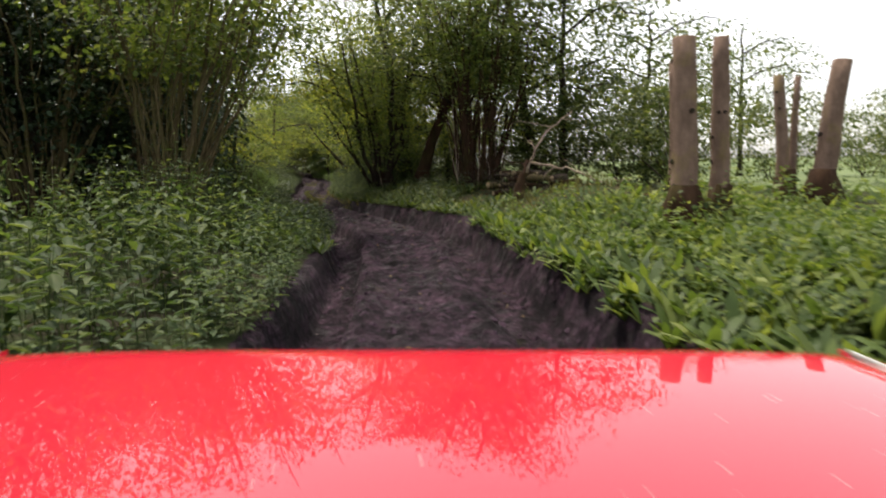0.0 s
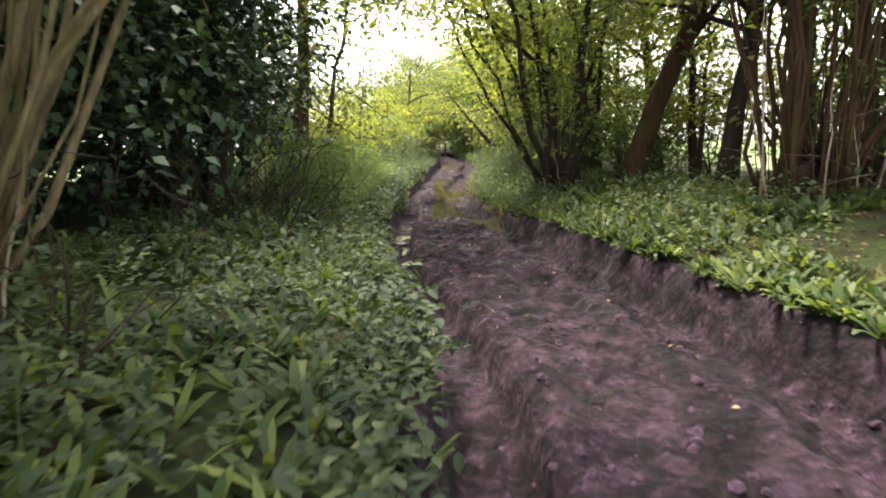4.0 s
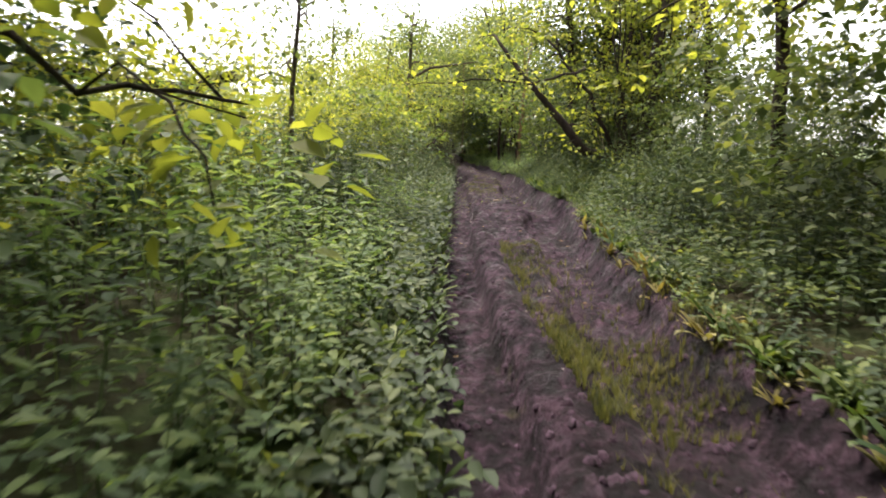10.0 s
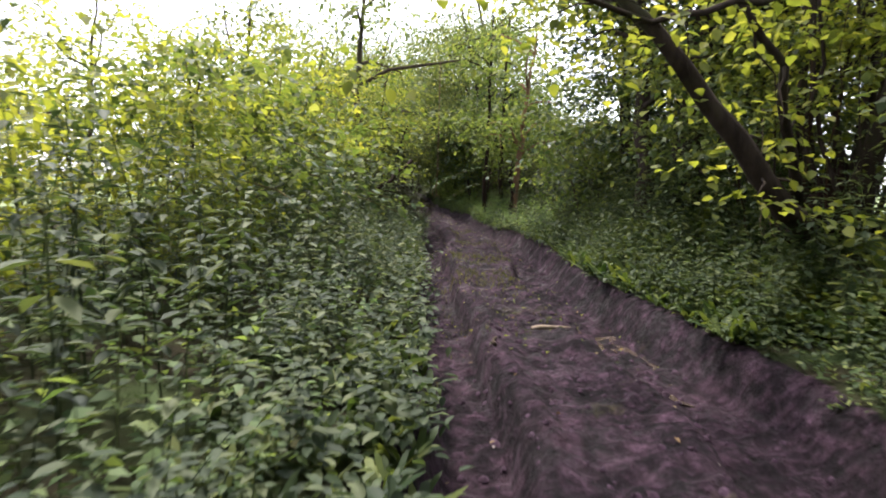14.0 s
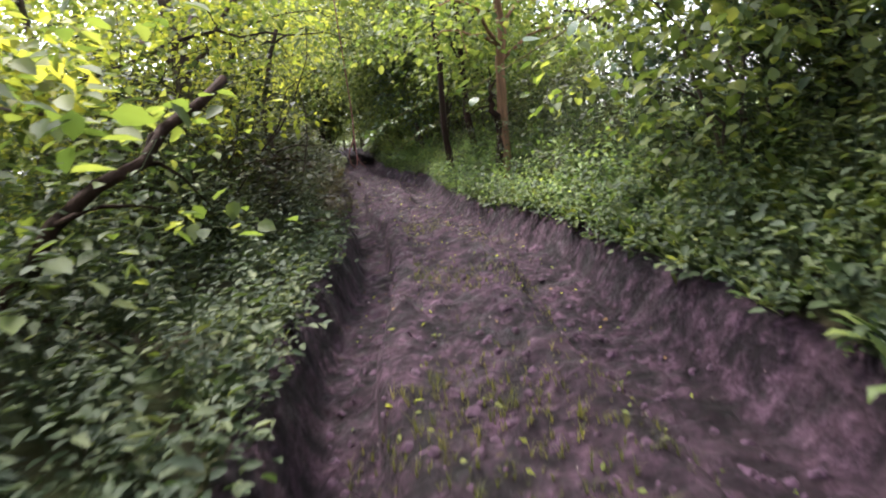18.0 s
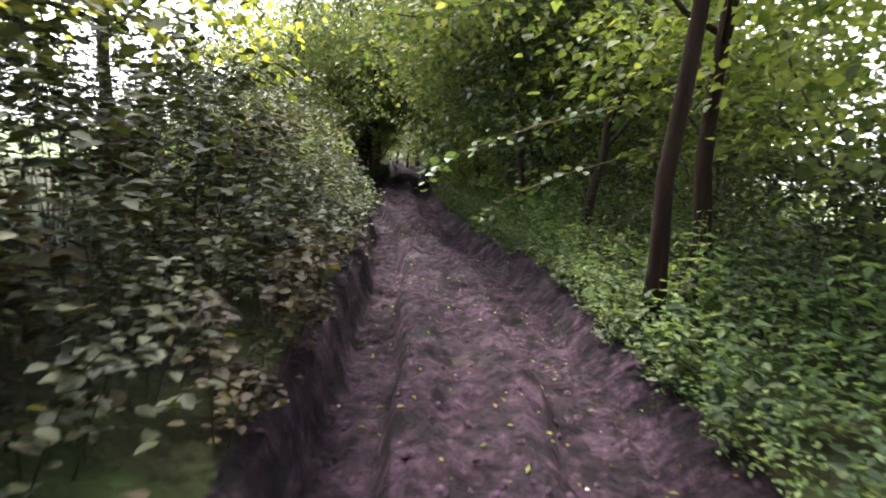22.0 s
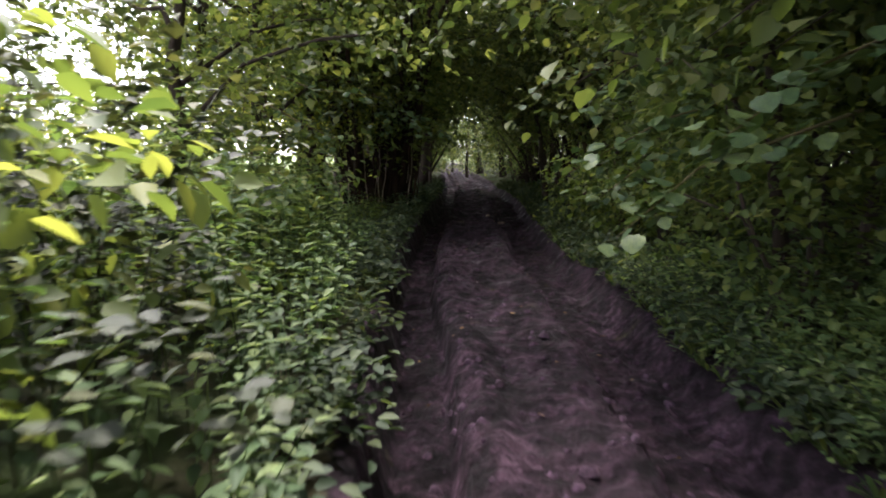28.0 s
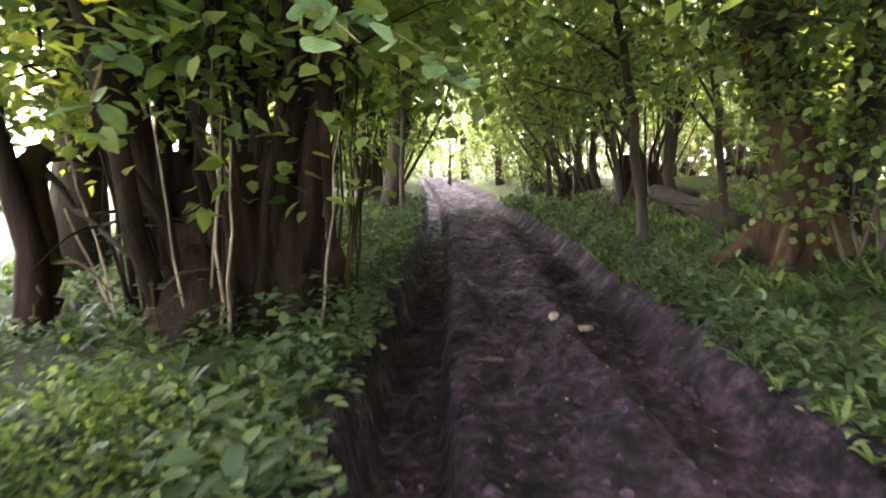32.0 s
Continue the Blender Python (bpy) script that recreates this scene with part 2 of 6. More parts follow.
FIELD, fi_nt, fi_b = material("meadow")
fi_c = ramp(fi_nt, noise_tex(fi_nt, 0.6, 8.0, 0.7), [(0.3, (0.07, 0.11, 0.028)), (0.7, (0.15, 0.19, 0.06))])
fi_nt.links.new(fi_c, fi_b.inputs["Base Color"])
fi_b.inputs["Roughness"].default_value = 0.9

WATER, wa_nt, wa_b = material("muddy_water")
wa_b.inputs["Base Color"].default_value = (0.055, 0.04, 0.032, 1)
wa_b.inputs["Roughness"].default_value = 0.12
wa_b.inputs["Specular IOR Level"].default_value = 0.22
bump(wa_nt, wa_b, noise_tex(wa_nt, 6.0, 2.0), 0.06, 0.02)

STONE, st_nt, st_b = material("pale_stone")
st_nt.links.new(ramp(st_nt, noise_tex(st_nt, 25.0, 5.0), [(0.3, (0.14, 0.11, 0.1)), (0.7, (0.34, 0.29, 0.27))]), st_b.inputs["Base Color"])
st_b.inputs["Roughness"].default_value = 0.8

RED, re_nt, re_b = material("red_car_paint")
re_c = mixc(re_nt, ramp(re_nt, noise_tex(re_nt, 1.6, 4.0), [(0.35, (0, 0, 0)), (0.75, (0.5, 0.5, 0.5))]), (0.5, 0.006, 0.024), (0.45, 0.018, 0.03))
re_v = re_nt.nodes.new("ShaderNodeTexVoronoi")
re_v.inputs["Scale"].default_value = 34.0
re_o = re_nt.nodes.new("ShaderNodeTexCoord")
re_nt.links.new(re_o.outputs["Object"], re_v.inputs["Vector"])
re_s = ramp(re_nt, re_v.outputs["Distance"], [(0.06, (1, 1, 1)), (0.1, (0, 0, 0))])
re_w = ramp(re_nt, noise_tex(re_nt, 7.0, 2.0), [(0.5, (0, 0, 0)), (0.56, (1, 1, 1))])
re_c = mixc(re_nt, mixc(re_nt, 1.0, re_s, re_w, "MULTIPLY"), re_c, (0.6, 0.42, 0.38))
re_nt.links.new(re_c, re_b.inputs["Base Color"])
re_b.inputs["Roughness"].default_value = 0.6
re_b.inputs["Specular IOR Level"].default_value = 0.05
re_b.inputs["Coat Weight"].default_value = 1.0
re_b.inputs["Coat IOR"].default_value = 1.55
re_b.inputs["Coat Roughness"].default_value = 0.02


def plain(name, colour, rough=0.6, metal=0.0):
    m, nt, b = material(name)
    c = ramp(nt, noise_tex(nt, 30.0, 4.0), [(0.3, tuple(v * 0.8 for v in colour)), (0.7, tuple(min(1, v * 1.15) for v in colour))])
    nt.links.new(c, b.inputs["Base Color"])
    b.inputs["Roughness"].default_value, b.inputs["Metallic"].default_value = rough, metal
    return m


RUBBER = plain("tyre_rubber", (0.02, 0.02, 0.02), 0.9)
STEEL = plain("painted_steel", (0.5, 0.5, 0.48), 0.4, 0.6)
GLASS_LAMP = plain("headlamp_glass", (0.7, 0.7, 0.68), 0.1)
ROPE = plain("red_rope", (0.1, 0.03, 0.028), 0.85)

# ---- mesh helpers ----


def mesh_from(name, verts, faces, mats, index=None, smooth=True):
    me = bpy.data.meshes.new(name)
    me.from_pydata([tuple(v) for v in verts], [], faces)
    for m in mats if isinstance(mats, (list, tuple)) else [mats]:
        me.materials.append(m)
    if index is not None:
        me.polygons.foreach_set("material_index", np.asarray(index, dtype=np.int32))
    if smooth:
        me.polygons.foreach_set("use_smooth", np.ones(len(me.polygons), dtype=bool))
    me.update()
    return me


def quad_mesh(name, verts, quads, mat, index=None):
    """A mesh from numpy arrays of points and of four-cornered faces."""
    me = bpy.data.meshes.new(name)
    n, k = len(verts), len(quads)
    me.vertices.add(n)
    me.vertices.foreach_set("co", np.asarray(verts, dtype=np.float32).ravel())
    me.loops.add(4 * k)
    me.loops.foreach_set("vertex_index", np.asarray(quads, dtype=np.int32).ravel())
    me.polygons.add(k)
    me.polygons.foreach_set("loop_start", np.arange(0, 4 * k, 4, dtype=np.int32))
    for m in mat if isinstance(mat, (list, tuple)) else [mat]:
        me.materials.append(m)
    if index is not None:
        me.polygons.foreach_set("material_index", np.asarray(index, dtype=np.int32))
    me.polygons.foreach_set("use_smooth", np.ones(k, dtype=bool))
    me.update(calc_edges=True)
    return me


def part_of(name, me, parent, label=""):
    ob = new(name, me)
    ob.parent = parent
    return tagged(ob, label=label)


def empty_at(name, m, label, category, group=""):
    ob = new(name)
    ob.matrix_basis = m
    return tagged(ob, label, category, group)


def tube(points, radii, sides=7, wobble=0.0, rng=None):
    """A closed tapered tube of quads along points."""
    pts = np.asarray(points, float)
    n = len(pts)
    tang = np.gradient(pts, axis=0)
    tang /= np.linalg.norm(tang, axis=1)[:, None] + 1e-9
    ref = np.array([1.0, 0.13, 0.07])
    a = np.cross(tang, ref)
    a /= np.linalg.norm(a, axis=1)[:, None] + 1e-9
    b = np.cross(tang, a)
    ang = np.linspace(0, 2 * np.pi, sides, endpoint=False)
    rad = np.asarray(radii, float)[:, None] * np.ones((1, sides))
    if wobble and rng is not None:
        rad = rad * (1 + wobble * rng.uniform(-1, 1, (n, sides)))
    v = pts[:, None, :] + rad[:, :, None] * (np.cos(ang)[None, :, None] * a[:, None, :] + np.sin(ang)[None, :, None] * b[:, None, :])
    v = v.reshape(-1, 3)
    q = []
    for i in range(n - 1):
        for j in range(sides):
            k = (j + 1) % sides
            q.append((i * sides + j, i * sides + k, (i + 1) * sides + k, (i + 1) * sides + j))
    c0, c1 = len(v), len(v) + 1
    v = np.vstack([v, pts[:1], pts[-1:]])
    e = (n - 1) * sides
    for j in range(0, sides):
        k = (j + 1) % sides
        q.append((c0, k, j, j))
        q.append((c1, e + j, e + k, e + k))
    return v, np.array(q)


def tubes_mesh(name, tubes, mat):
    """Several tubes in one mesh (cap faces as triangles)."""
    verts, faces, off = [], [], 0
    for v, q in tubes:
        verts.append(v)
        for f in (q + off).tolist():
            faces.append(f if f[2] != f[3] else f[:3])
        off += len(v)
    return mesh_from(name, np.vstack(verts), faces, mat)


def bent(a, b, n, sag, rng, jitter=0.04):
    """A curved line from a to b, bowed by the vector sag."""
    a, b, sag = np.asarray(a, float), np.asarray(b, float), np.asarray(sag, float)
    t = np.linspace(0, 1, n)[:, None]
    p = a * (1 - t) + b * t + sag * (4 * t * (1 - t))
    size = np.linalg.norm(b - a)
    p[1:-1] += rng.normal(0, jitter * size / n, (n - 2, 3))
    return p


LEAF6 = np.array([(0, 0, 0), (-0.42, 0.28, 0.07), (-0.36, 0.66, 0.05), (0, 1, -0.12), (0.36, 0.66, 0.05), (0.42, 0.28, 0.07)])
LEAF4 = np.array([(0, 0, 0), (-0.42, 0.4, 0.08), (0, 1, -0.1), (0.42, 0.4, 0.08)])


def leaf_batch(centres, ahead, up, length, width, shape=LEAF6):
    """Leaves as folded ovals: base points, the way each points, its upper side, sizes."""
    n = len(centres)
    ahead = ahead / (np.linalg.norm(ahead, axis=1)[:, None] + 1e-9)
    side = np.cross(ahead, up)
    side /= np.linalg.norm(side, axis=1)[:, None] + 1e-9
    nor = np.cross(side, ahead)
    length = np.broadcast_to(length, (n,))[:, None, None]
    width = np.broadcast_to(width, (n,))[:, None, None]
    s = shape[None]
    v = centres[:, None, :] + side[:, None, :] * s[:, :, 0:1] * width + ahead[:, None, :] * s[:, :, 1:2] * length + nor[:, None, :] * s[:, :, 2:3] * length
    k = len(shape)
    base = np.arange(n)[:, None] * k
    if k == 6:
        q = np.concatenate([base + np.array([[0, 3, 2, 1]]), base + np.array([[0, 5, 4, 3]])])
    else:
        q = base + np.array([[0, 3, 2, 1]])
    return v.reshape(-1, 3), q


def rand_dirs(rng, n, flat=1.0):
    d = rng.normal(0, 1, (n, 3))
    d[:, 2] *= flat
    return d / (np.linalg.norm(d, axis=1)[:, None] + 1e-9)


def clump_leaves(rng, centres, per, spread, size, shape=LEAF4, flat=0.24, droop=0.2):
    """Sprays of leaves round each centre, lying flat-tish and facing up."""
    c = np.repeat(np.asarray(centres, float), per, axis=0)
    off = np.clip(rng.normal(0, 1, (len(c), 3)), -1.7, 1.7) * np.array([spread, spread, spread * flat])
    off[:, 2] -= np.minimum(0.25 * (off[:, 0] ** 2 + off[:, 1] ** 2) / spread, 0.45 * spread)
    ahead = rand_dirs(rng, len(c), 0.4) + off * 0.6 / spread
    ahead[:, 2] -= droop
    up = rng.normal(0, 0.34, (len(c), 3)) + np.array([0, 0, 1.0])
    ln = size * rng.uniform(0.65, 1.25, len(c))
    return leaf_batch(c + off, ahead, up, ln, ln * 0.82, shape)


def join(batches):
    vs, qs, off = [], [], 0
    for v, q in batches:
        vs.append(v)
        qs.append(q + off)
        off += len(v)
    return np.vstack(vs), np.vstack(qs)


# ---- the lane: edges of the muddy track as x over y ----
KY = np.array([-14, 0, 4.5, 7, 10.2, 12.3, 16.6, 18, 20.5, 22.5, 25, 27, 29.3, 31.8, 34, 35.3, 39.7, 43, 46, 48, 50, 52.6, 54.5, 56, 57.6, 58.6, 62.7, 66, 68, 70, 72, 78.5, 86, 90, 130])
KL = np.array([-0.9, -1.0, -1.22, -1.42, -1.8, -2.3, -4.1, -4.46, -5.09, -5.51, -6.12, -6.6, -7.05, -7.58, -7.94, -8.15, -9.0, -9.7, -10.1, -10.5, -11.1, -11.7, -12.1, -12.4, -12.85, -13.1, -14.4, -15.4, -15.9, -16.32, -16.74, -18.0, -19.7, -20.7, -31])
KR = np.array([1.7, 1.5, 1.25, 1.0, 0.62, 0.2, -1.45, -1.95, -3.1, -3.75, -4.41, -4.8, -5.16, -5.5, -5.75, -5.9, -6.95, -7.35, -7.9, -8.5, -9.1, -9.65, -9.98, -10.3, -10.9, -11.3, -12.4, -13.15, -13.7, -14.08, -14.48, -15.65, -17.6, -18.6, -28.7])
BY = np.array([-14, 4, 10, 16, 21, 30, 36, 40, 46, 50, 58, 66, 75, 130])
BANK_L = np.array([0.3, 0.3, 0.3, 0.28, 0.35, 0.3, 0.35, 0.45, 0.5, 0.45, 0.4, 0.3, 0.35, 0.3])
BANK_R = np.array([0.35, 0.4, 0.55, 0.6, 0.5, 0.42, 0.6, 1.0, 0.9, 0.6, 0.5, 0.38, 0.4, 0.4])


def smooth01(t):
    t = np.clip(t, 0, 1)
    return t * t * (3 - 2 * t)


def waves(x, y, seed, scale):
    """Cheap smooth unevenness."""
    r = np.random.default_rng(seed)
    z = 0
    for _ in range(6):
        a, f, p = r.uniform(0, 6.28), scale * r.uniform(0.5, 1.9), r.uniform(0, 6.28)
        z = z + np.sin((x * np.cos(a) + y * np.sin(a)) * f + p)
    return z / 6


LATTICE = np.random.default_rng(12).uniform(-1, 1, (128, 128))


def lattice_noise(x, y, scale):
    """Uneven lumps: smoothed random heights on a square lattice."""
    u, v = x * scale, y * scale
    i, j = np.floor(u).astype(int), np.floor(v).astype(int)
    fu, fv = smooth01(u - i), smooth01(v - j)
    a, b, c, d = (LATTICE[(i + p) % 128, (j + q) % 128] for p, q in ((0, 0), (1, 0), (0, 1), (1, 1)))
    return (a * (1 - fu) + b * fu) * (1 - fv) + (c * (1 - fu) + d * fu) * fv


def edge_l(y):
    return np.interp(y, KY, KL)


def edge_r(y):
    return np.interp(y, KY, KR)


def ground_z(x, y):
    x, y = np.asarray(x, float), np.asarray(y, float)
    xl = edge_l(y) + 0.07 * waves(x * 0, y, 3, 3.1)
    xr = edge_r(y) + 0.09 * waves(x * 0, y, 4, 2.7)
    w = xr - xl
    q = x - xl
    bed = 0.03 + 0.02 * np.sin(np.clip(q / w, 0, 1) * np.pi) + 0.025 * waves(x, y, 5, 7.0) + 0.022 * waves(x, y, 6, 19.0) + 0.02 * waves(x, y, 16, 33.0)
    dl = 0.25 * (0.85 + 0.3 * waves(x * 0, y, 7, 0.8))
    dr = 0.2 * (0.9 + 0.35 * waves(x * 0, y, 8, 0.7))
    ql = 0.5 + 0.05 * waves(x * 0, y, 9, 1.2) + 0.015 * waves(x * 0, y, 19, 6.0)
    qr = w - 0.78 + 0.08 * waves(x * 0, y, 10, 1.1)
    bed = bed + (0.05 * np.exp(-((y - 36) / 2.5) ** 2) + 0.02) * waves(x, y, 22, 11.0) * waves(x, y, 23, 6.0)
    churn = 0.6 + 0.5 * lattice_noise(x, y, 0.7)
    bed = bed + churn * (0.032 * lattice_noise(x, y, 4.3) + 0.026 * np.abs(lattice_noise(x + 9, y, 9.0)) + 0.016 * lattice_noise(x, y + 5, 17.0))
    bed = bed + 0.018 * np.sign(waves(x, y, 17, 24.0)) * np.abs(waves(x, y, 18, 9.0))
    bed = bed - dl * smooth01((ql - q) / 0.07) - dr * smooth01((q - qr) / 0.13)
    bed = bed + 0.055 * np.exp(-((q - ql - 0.12) / 0.1) ** 2) + 0.05 * np.exp(-((q - qr + 0.12) / 0.13) ** 2)
    bl, br = np.interp(y, BY, BANK_L), np.interp(y, BY, BANK_R)
    hr = np.minimum(np.interp(y, [12, 22, 34, 46, 50], [0.3, 0.12, 0.2, 0.2, 0.08]), br)
    up_l, up_r = smooth01((0.14 - q) / 0.2), smooth01((q - w + 0.24) / 0.34)
    left = 0.02 - dl + (0.21 + dl) * up_l + (bl - 0.2) * smooth01(-q / 2.2) + 0.05 * waves(x, y, 11, 1.4) * smooth01(-q / 0.6) + 0.03 * waves(x, y, 20, 11.0) * np.sin(up_l * np.pi)
    right = 0.02 - dr + (hr + 0.01 + dr) * up_r + (br - hr) * smooth01((q - w) / 2.4) + 0.06 * waves(x, y, 12, 1.3) * smooth01((q - w) / 0.6) + 0.04 * waves(x, y, 21, 10.0) * np.sin(up_r * np.pi)
    mound = 0.35 * np.exp(-((x - 2.4) ** 2 + ((y - 10.5) / 1.3) ** 2) / 1.3)
    mound = mound + 0.5 * np.exp(-(((x + 12.9) / 2.0) ** 2 + ((y - 81.3) / 1.2) ** 2))
    ridge = 0.75 * np.exp(-((x - (edge_l(y) - 5.0)) / 1.2) ** 2) * smooth01((y - 17) / 2) * smooth01((24 - y) / 2)
    z = np.where(q < 0.14, np.maximum(left, np.where(q > 0, bed, -1)), np.where(q > w - 0.24, np.maximum(right, np.where(q < w, bed, -1)), bed))
    return z + mound * (q > w) + ridge * (q < 0)


def gz(x, y):
    return float(ground_z(np.array([x]), np.array([y]))[0])


def build_ground():
    ys = np.concatenate([[-150, -60, -25, -12], np.arange(-5.5, 2, 0.1), np.arange(2, 78, 0.065), np.arange(78, 90, 0.1), np.arange(93, 130, 2.0), [150, 200, 300, 500]])
    s = np.concatenate([[-400, -150, -60, -30, -16], np.linspace(-10, -1.0, 19), np.linspace(-0.9, -0.05, 12),
                        np.linspace(0, 1, 64), np.linspace(1.05, 1.9, 12), np.linspace(2.0, 11, 19), [17, 31, 61, 151, 401]])
    yy, ss = np.meshgrid(ys, s, indexing="ij")
    xl, xr = edge_l(yy), edge_r(yy)
    xx = np.where(ss < 0, xl + ss, np.where(ss > 1, xr + (ss - 1), xl + (xr - xl) * ss))
    zz = ground_z(xx, yy)
    v = np.stack([xx, yy, zz], -1).reshape(-1, 3)
    a, b = len(ys), len(s)
    i = (np.arange(a - 1)[:, None] * b + np.arange(b - 1)[None]).reshape(-1)
    q = np.stack([i, i + 1, i + b + 1, i + b], 1)
    cs = v[q].mean(1)
    sm = ss.reshape(-1)[q].mean(1)
    idx = np.where(np.abs(sm) > 9.5, 1, 0)
    me = quad_mesh("ground", v, q, [GROUND, FIELD], idx)
    sv = ss.reshape(-1)
    mask = np.minimum(smooth01((sv + 0.3) / 0.3), smooth01((1.3 - sv) / 0.3))
    me.attributes.new("mud", "FLOAT", "POINT").data.foreach_set("value", mask.astype(np.float32))
    ob = new("ground", me)
    tagged(ob, "rutted muddy lane between soil banks, meadow beyond", "ground", kind="structure")


build_ground()

# ---- undergrowth ----


def nettle_plant(rng, h, shape=LEAF6):
    """One stem with crossed pairs of drooping leaves."""
    lean = rng.normal(0, 0.09, 2)
    n = max(5, int(h / 0.097))
    t = np.linspace(0.18, 1.0, n)
    px, py, pz = lean[0] * t * t * h * 2, lean[1] * t * t * h * 2, t * h
    cs, ah, ln = [], [], []
    for i in range(n):
        a0 = (i % 2) * 1.57 + rng.uniform(-0.3, 0.3)
        big = (0.115 if t[i] < 0.75 else 0.115 - 0.075 * (t[i] - 0.75) * 4) * rng.uniform(0.75, 1.2)
        for k in range(2):
            a = a0 + k * np.pi
            cs.append((px[i], py[i], pz[i]))
            ah.append((np.cos(a), np.sin(a), rng.uniform(-0.5, 0.25)))
            ln.append(big)
    ln = np.array(ln)
    ah = np.array(ah)
    v, q = leaf_batch(np.array(cs) + ah * 0.02, ah, np.tile([0, 0, 1.0], (len(cs), 1)), ln, ln * 0.55, shape)
    st, sq = tube(np.stack([np.concatenate([[0], px]), np.concatenate([[0], py]), np.concatenate([[0], pz])], 1)[::2], np.linspace(0.005, 0.002, len(range(0, n + 1, 2))), 3)
    sq = sq[sq[:, 2] != sq[:, 3]]
    return join([(v, q), (st, sq)])


def garlic_clump(rng, h):
    """A tuft of broad arching blades."""
    vs, qs, off = [], [], 0
    for _ in range(rng.integers(5, 8)):
        a, tilt = rng.uniform(0, 6.28), rng.uniform(0.5, 1.3)
        ln, wd = h * rng.uniform(0.75, 1.25), h * rng.uniform(0.065, 0.105)
        d = np.array([np.cos(a), np.sin(a)])
        t = np.array([0, 0.35, 0.7, 1.0])
        r = np.sin(t * tilt * 1.3) * ln * 0.75
        z = ln * (t * np.cos(tilt * 0.5) - 0.55 * tilt * t * t)
        ww = np.array([0.25, 1.0, 0.85, 0.06]) * wd
        sd = np.array([-d[1], d[0]])
        c = np.stack([d[0] * r, d[1] * r, z], 1)
        s3 = np.array([sd[0], sd[1], 0.0])
        v = np.concatenate([c - s3 * ww[:, None], c + s3 * ww[:, None]])
        q = np.array([(i, i + 1, i + 5, i + 4) for i in range(3)])
        vs.append(v)
        qs.append(q + off)
        off += 8
    return np.vstack(vs), np.vstack(qs)


def grass_tuft(rng, h):
    vs, qs, off = [], [], 0
    for _ in range(9):
        a, tilt = rng.uniform(0, 6.28), rng.uniform(0.1, 0.7)
        ln, wd = h * rng.uniform(0.6, 1.3), 0.004 if h < 0.5 else 0.022
        d = np.array([np.cos(a), np.sin(a)])
        b = rng.normal(0, 0.03, 2)
        t = np.array([0, 0.5, 1.0])
        r = np.sin(t * tilt) * t * ln
        z = ln * t * np.cos(t * tilt)
        ww = np.array([1, 0.8, 0.1]) * wd
        sd = np.array([-d[1], d[0], 0])
        c = np.stack([b[0] + d[0] * r, b[1] + d[1] * r, z], 1)
        vs.append(np.concatenate([c - sd * ww[:, None], c + sd * ww[:, None]]))
        qs.append(np.array([(0, 1, 4, 3), (1, 2, 5, 4)]) + off)
        off += 6
    return np.vstack(vs), np.vstack(qs)


def bramble_spray(rng, h, shape=LEAF6):
    """An arching stem set with leaves in threes."""
    a = rng.uniform(0, 6.28)
    d = np.array([np.cos(a), np.sin(a), 0])
    t = np.linspace(0, 1, 7)
    p = d[None] * (t * h * 0.45)[:, None] + np.stack([0 * t, 0 * t, h * np.sin(t * 2.2) * 1.05], 1)
    st, sq = tube(p, np.linspace(0.006, 0.002, 7), 3)
    sq = sq[sq[:, 2] != sq[:, 3]]
    cs, ah = [], []
    for i in range(1, 7):
        for _ in range(4):
            f = rng.uniform(0, 6.28)
            for k in (-1, 0, 1):
                w = f + k * 1.1
                cs.append(p[i] + rng.normal(0, 0.07, 3))
                ah.append((np.cos(w), np.sin(w), rng.uniform(-0.4, 0.2)))
    ln = rng.uniform(0.055, 0.1, len(cs))
    v, q = leaf_batch(np.array(cs), np.array(ah), np.tile([0, 0, 1.0], (len(cs), 1)) + rng.normal(0, 0.35, (len(cs), 3)), ln, ln * 0.8, shape)
    return join([(v, q), (st, sq)])


def herb(rng, h, shape=LEAF6):
    """A low leafy herb."""
    n = 16
    cs = np.stack([rng.normal(0, 0.07, n), rng.normal(0, 0.07, n), rng.uniform(0.25, 1, n) * h], 1)
    ln = rng.uniform(0.05, 0.09, n)
    return leaf_batch(cs, rand_dirs(rng, n, 0.3), np.tile([0, 0, 1.0], (n, 1)) + rng.normal(0, 0.3, (n, 3)), ln, ln * 0.65, shape)


MAKERS = {"nettle": nettle_plant, "garlic": garlic_clump, "grass": grass_tuft, "bramble": bramble_spray, "herb": herb}


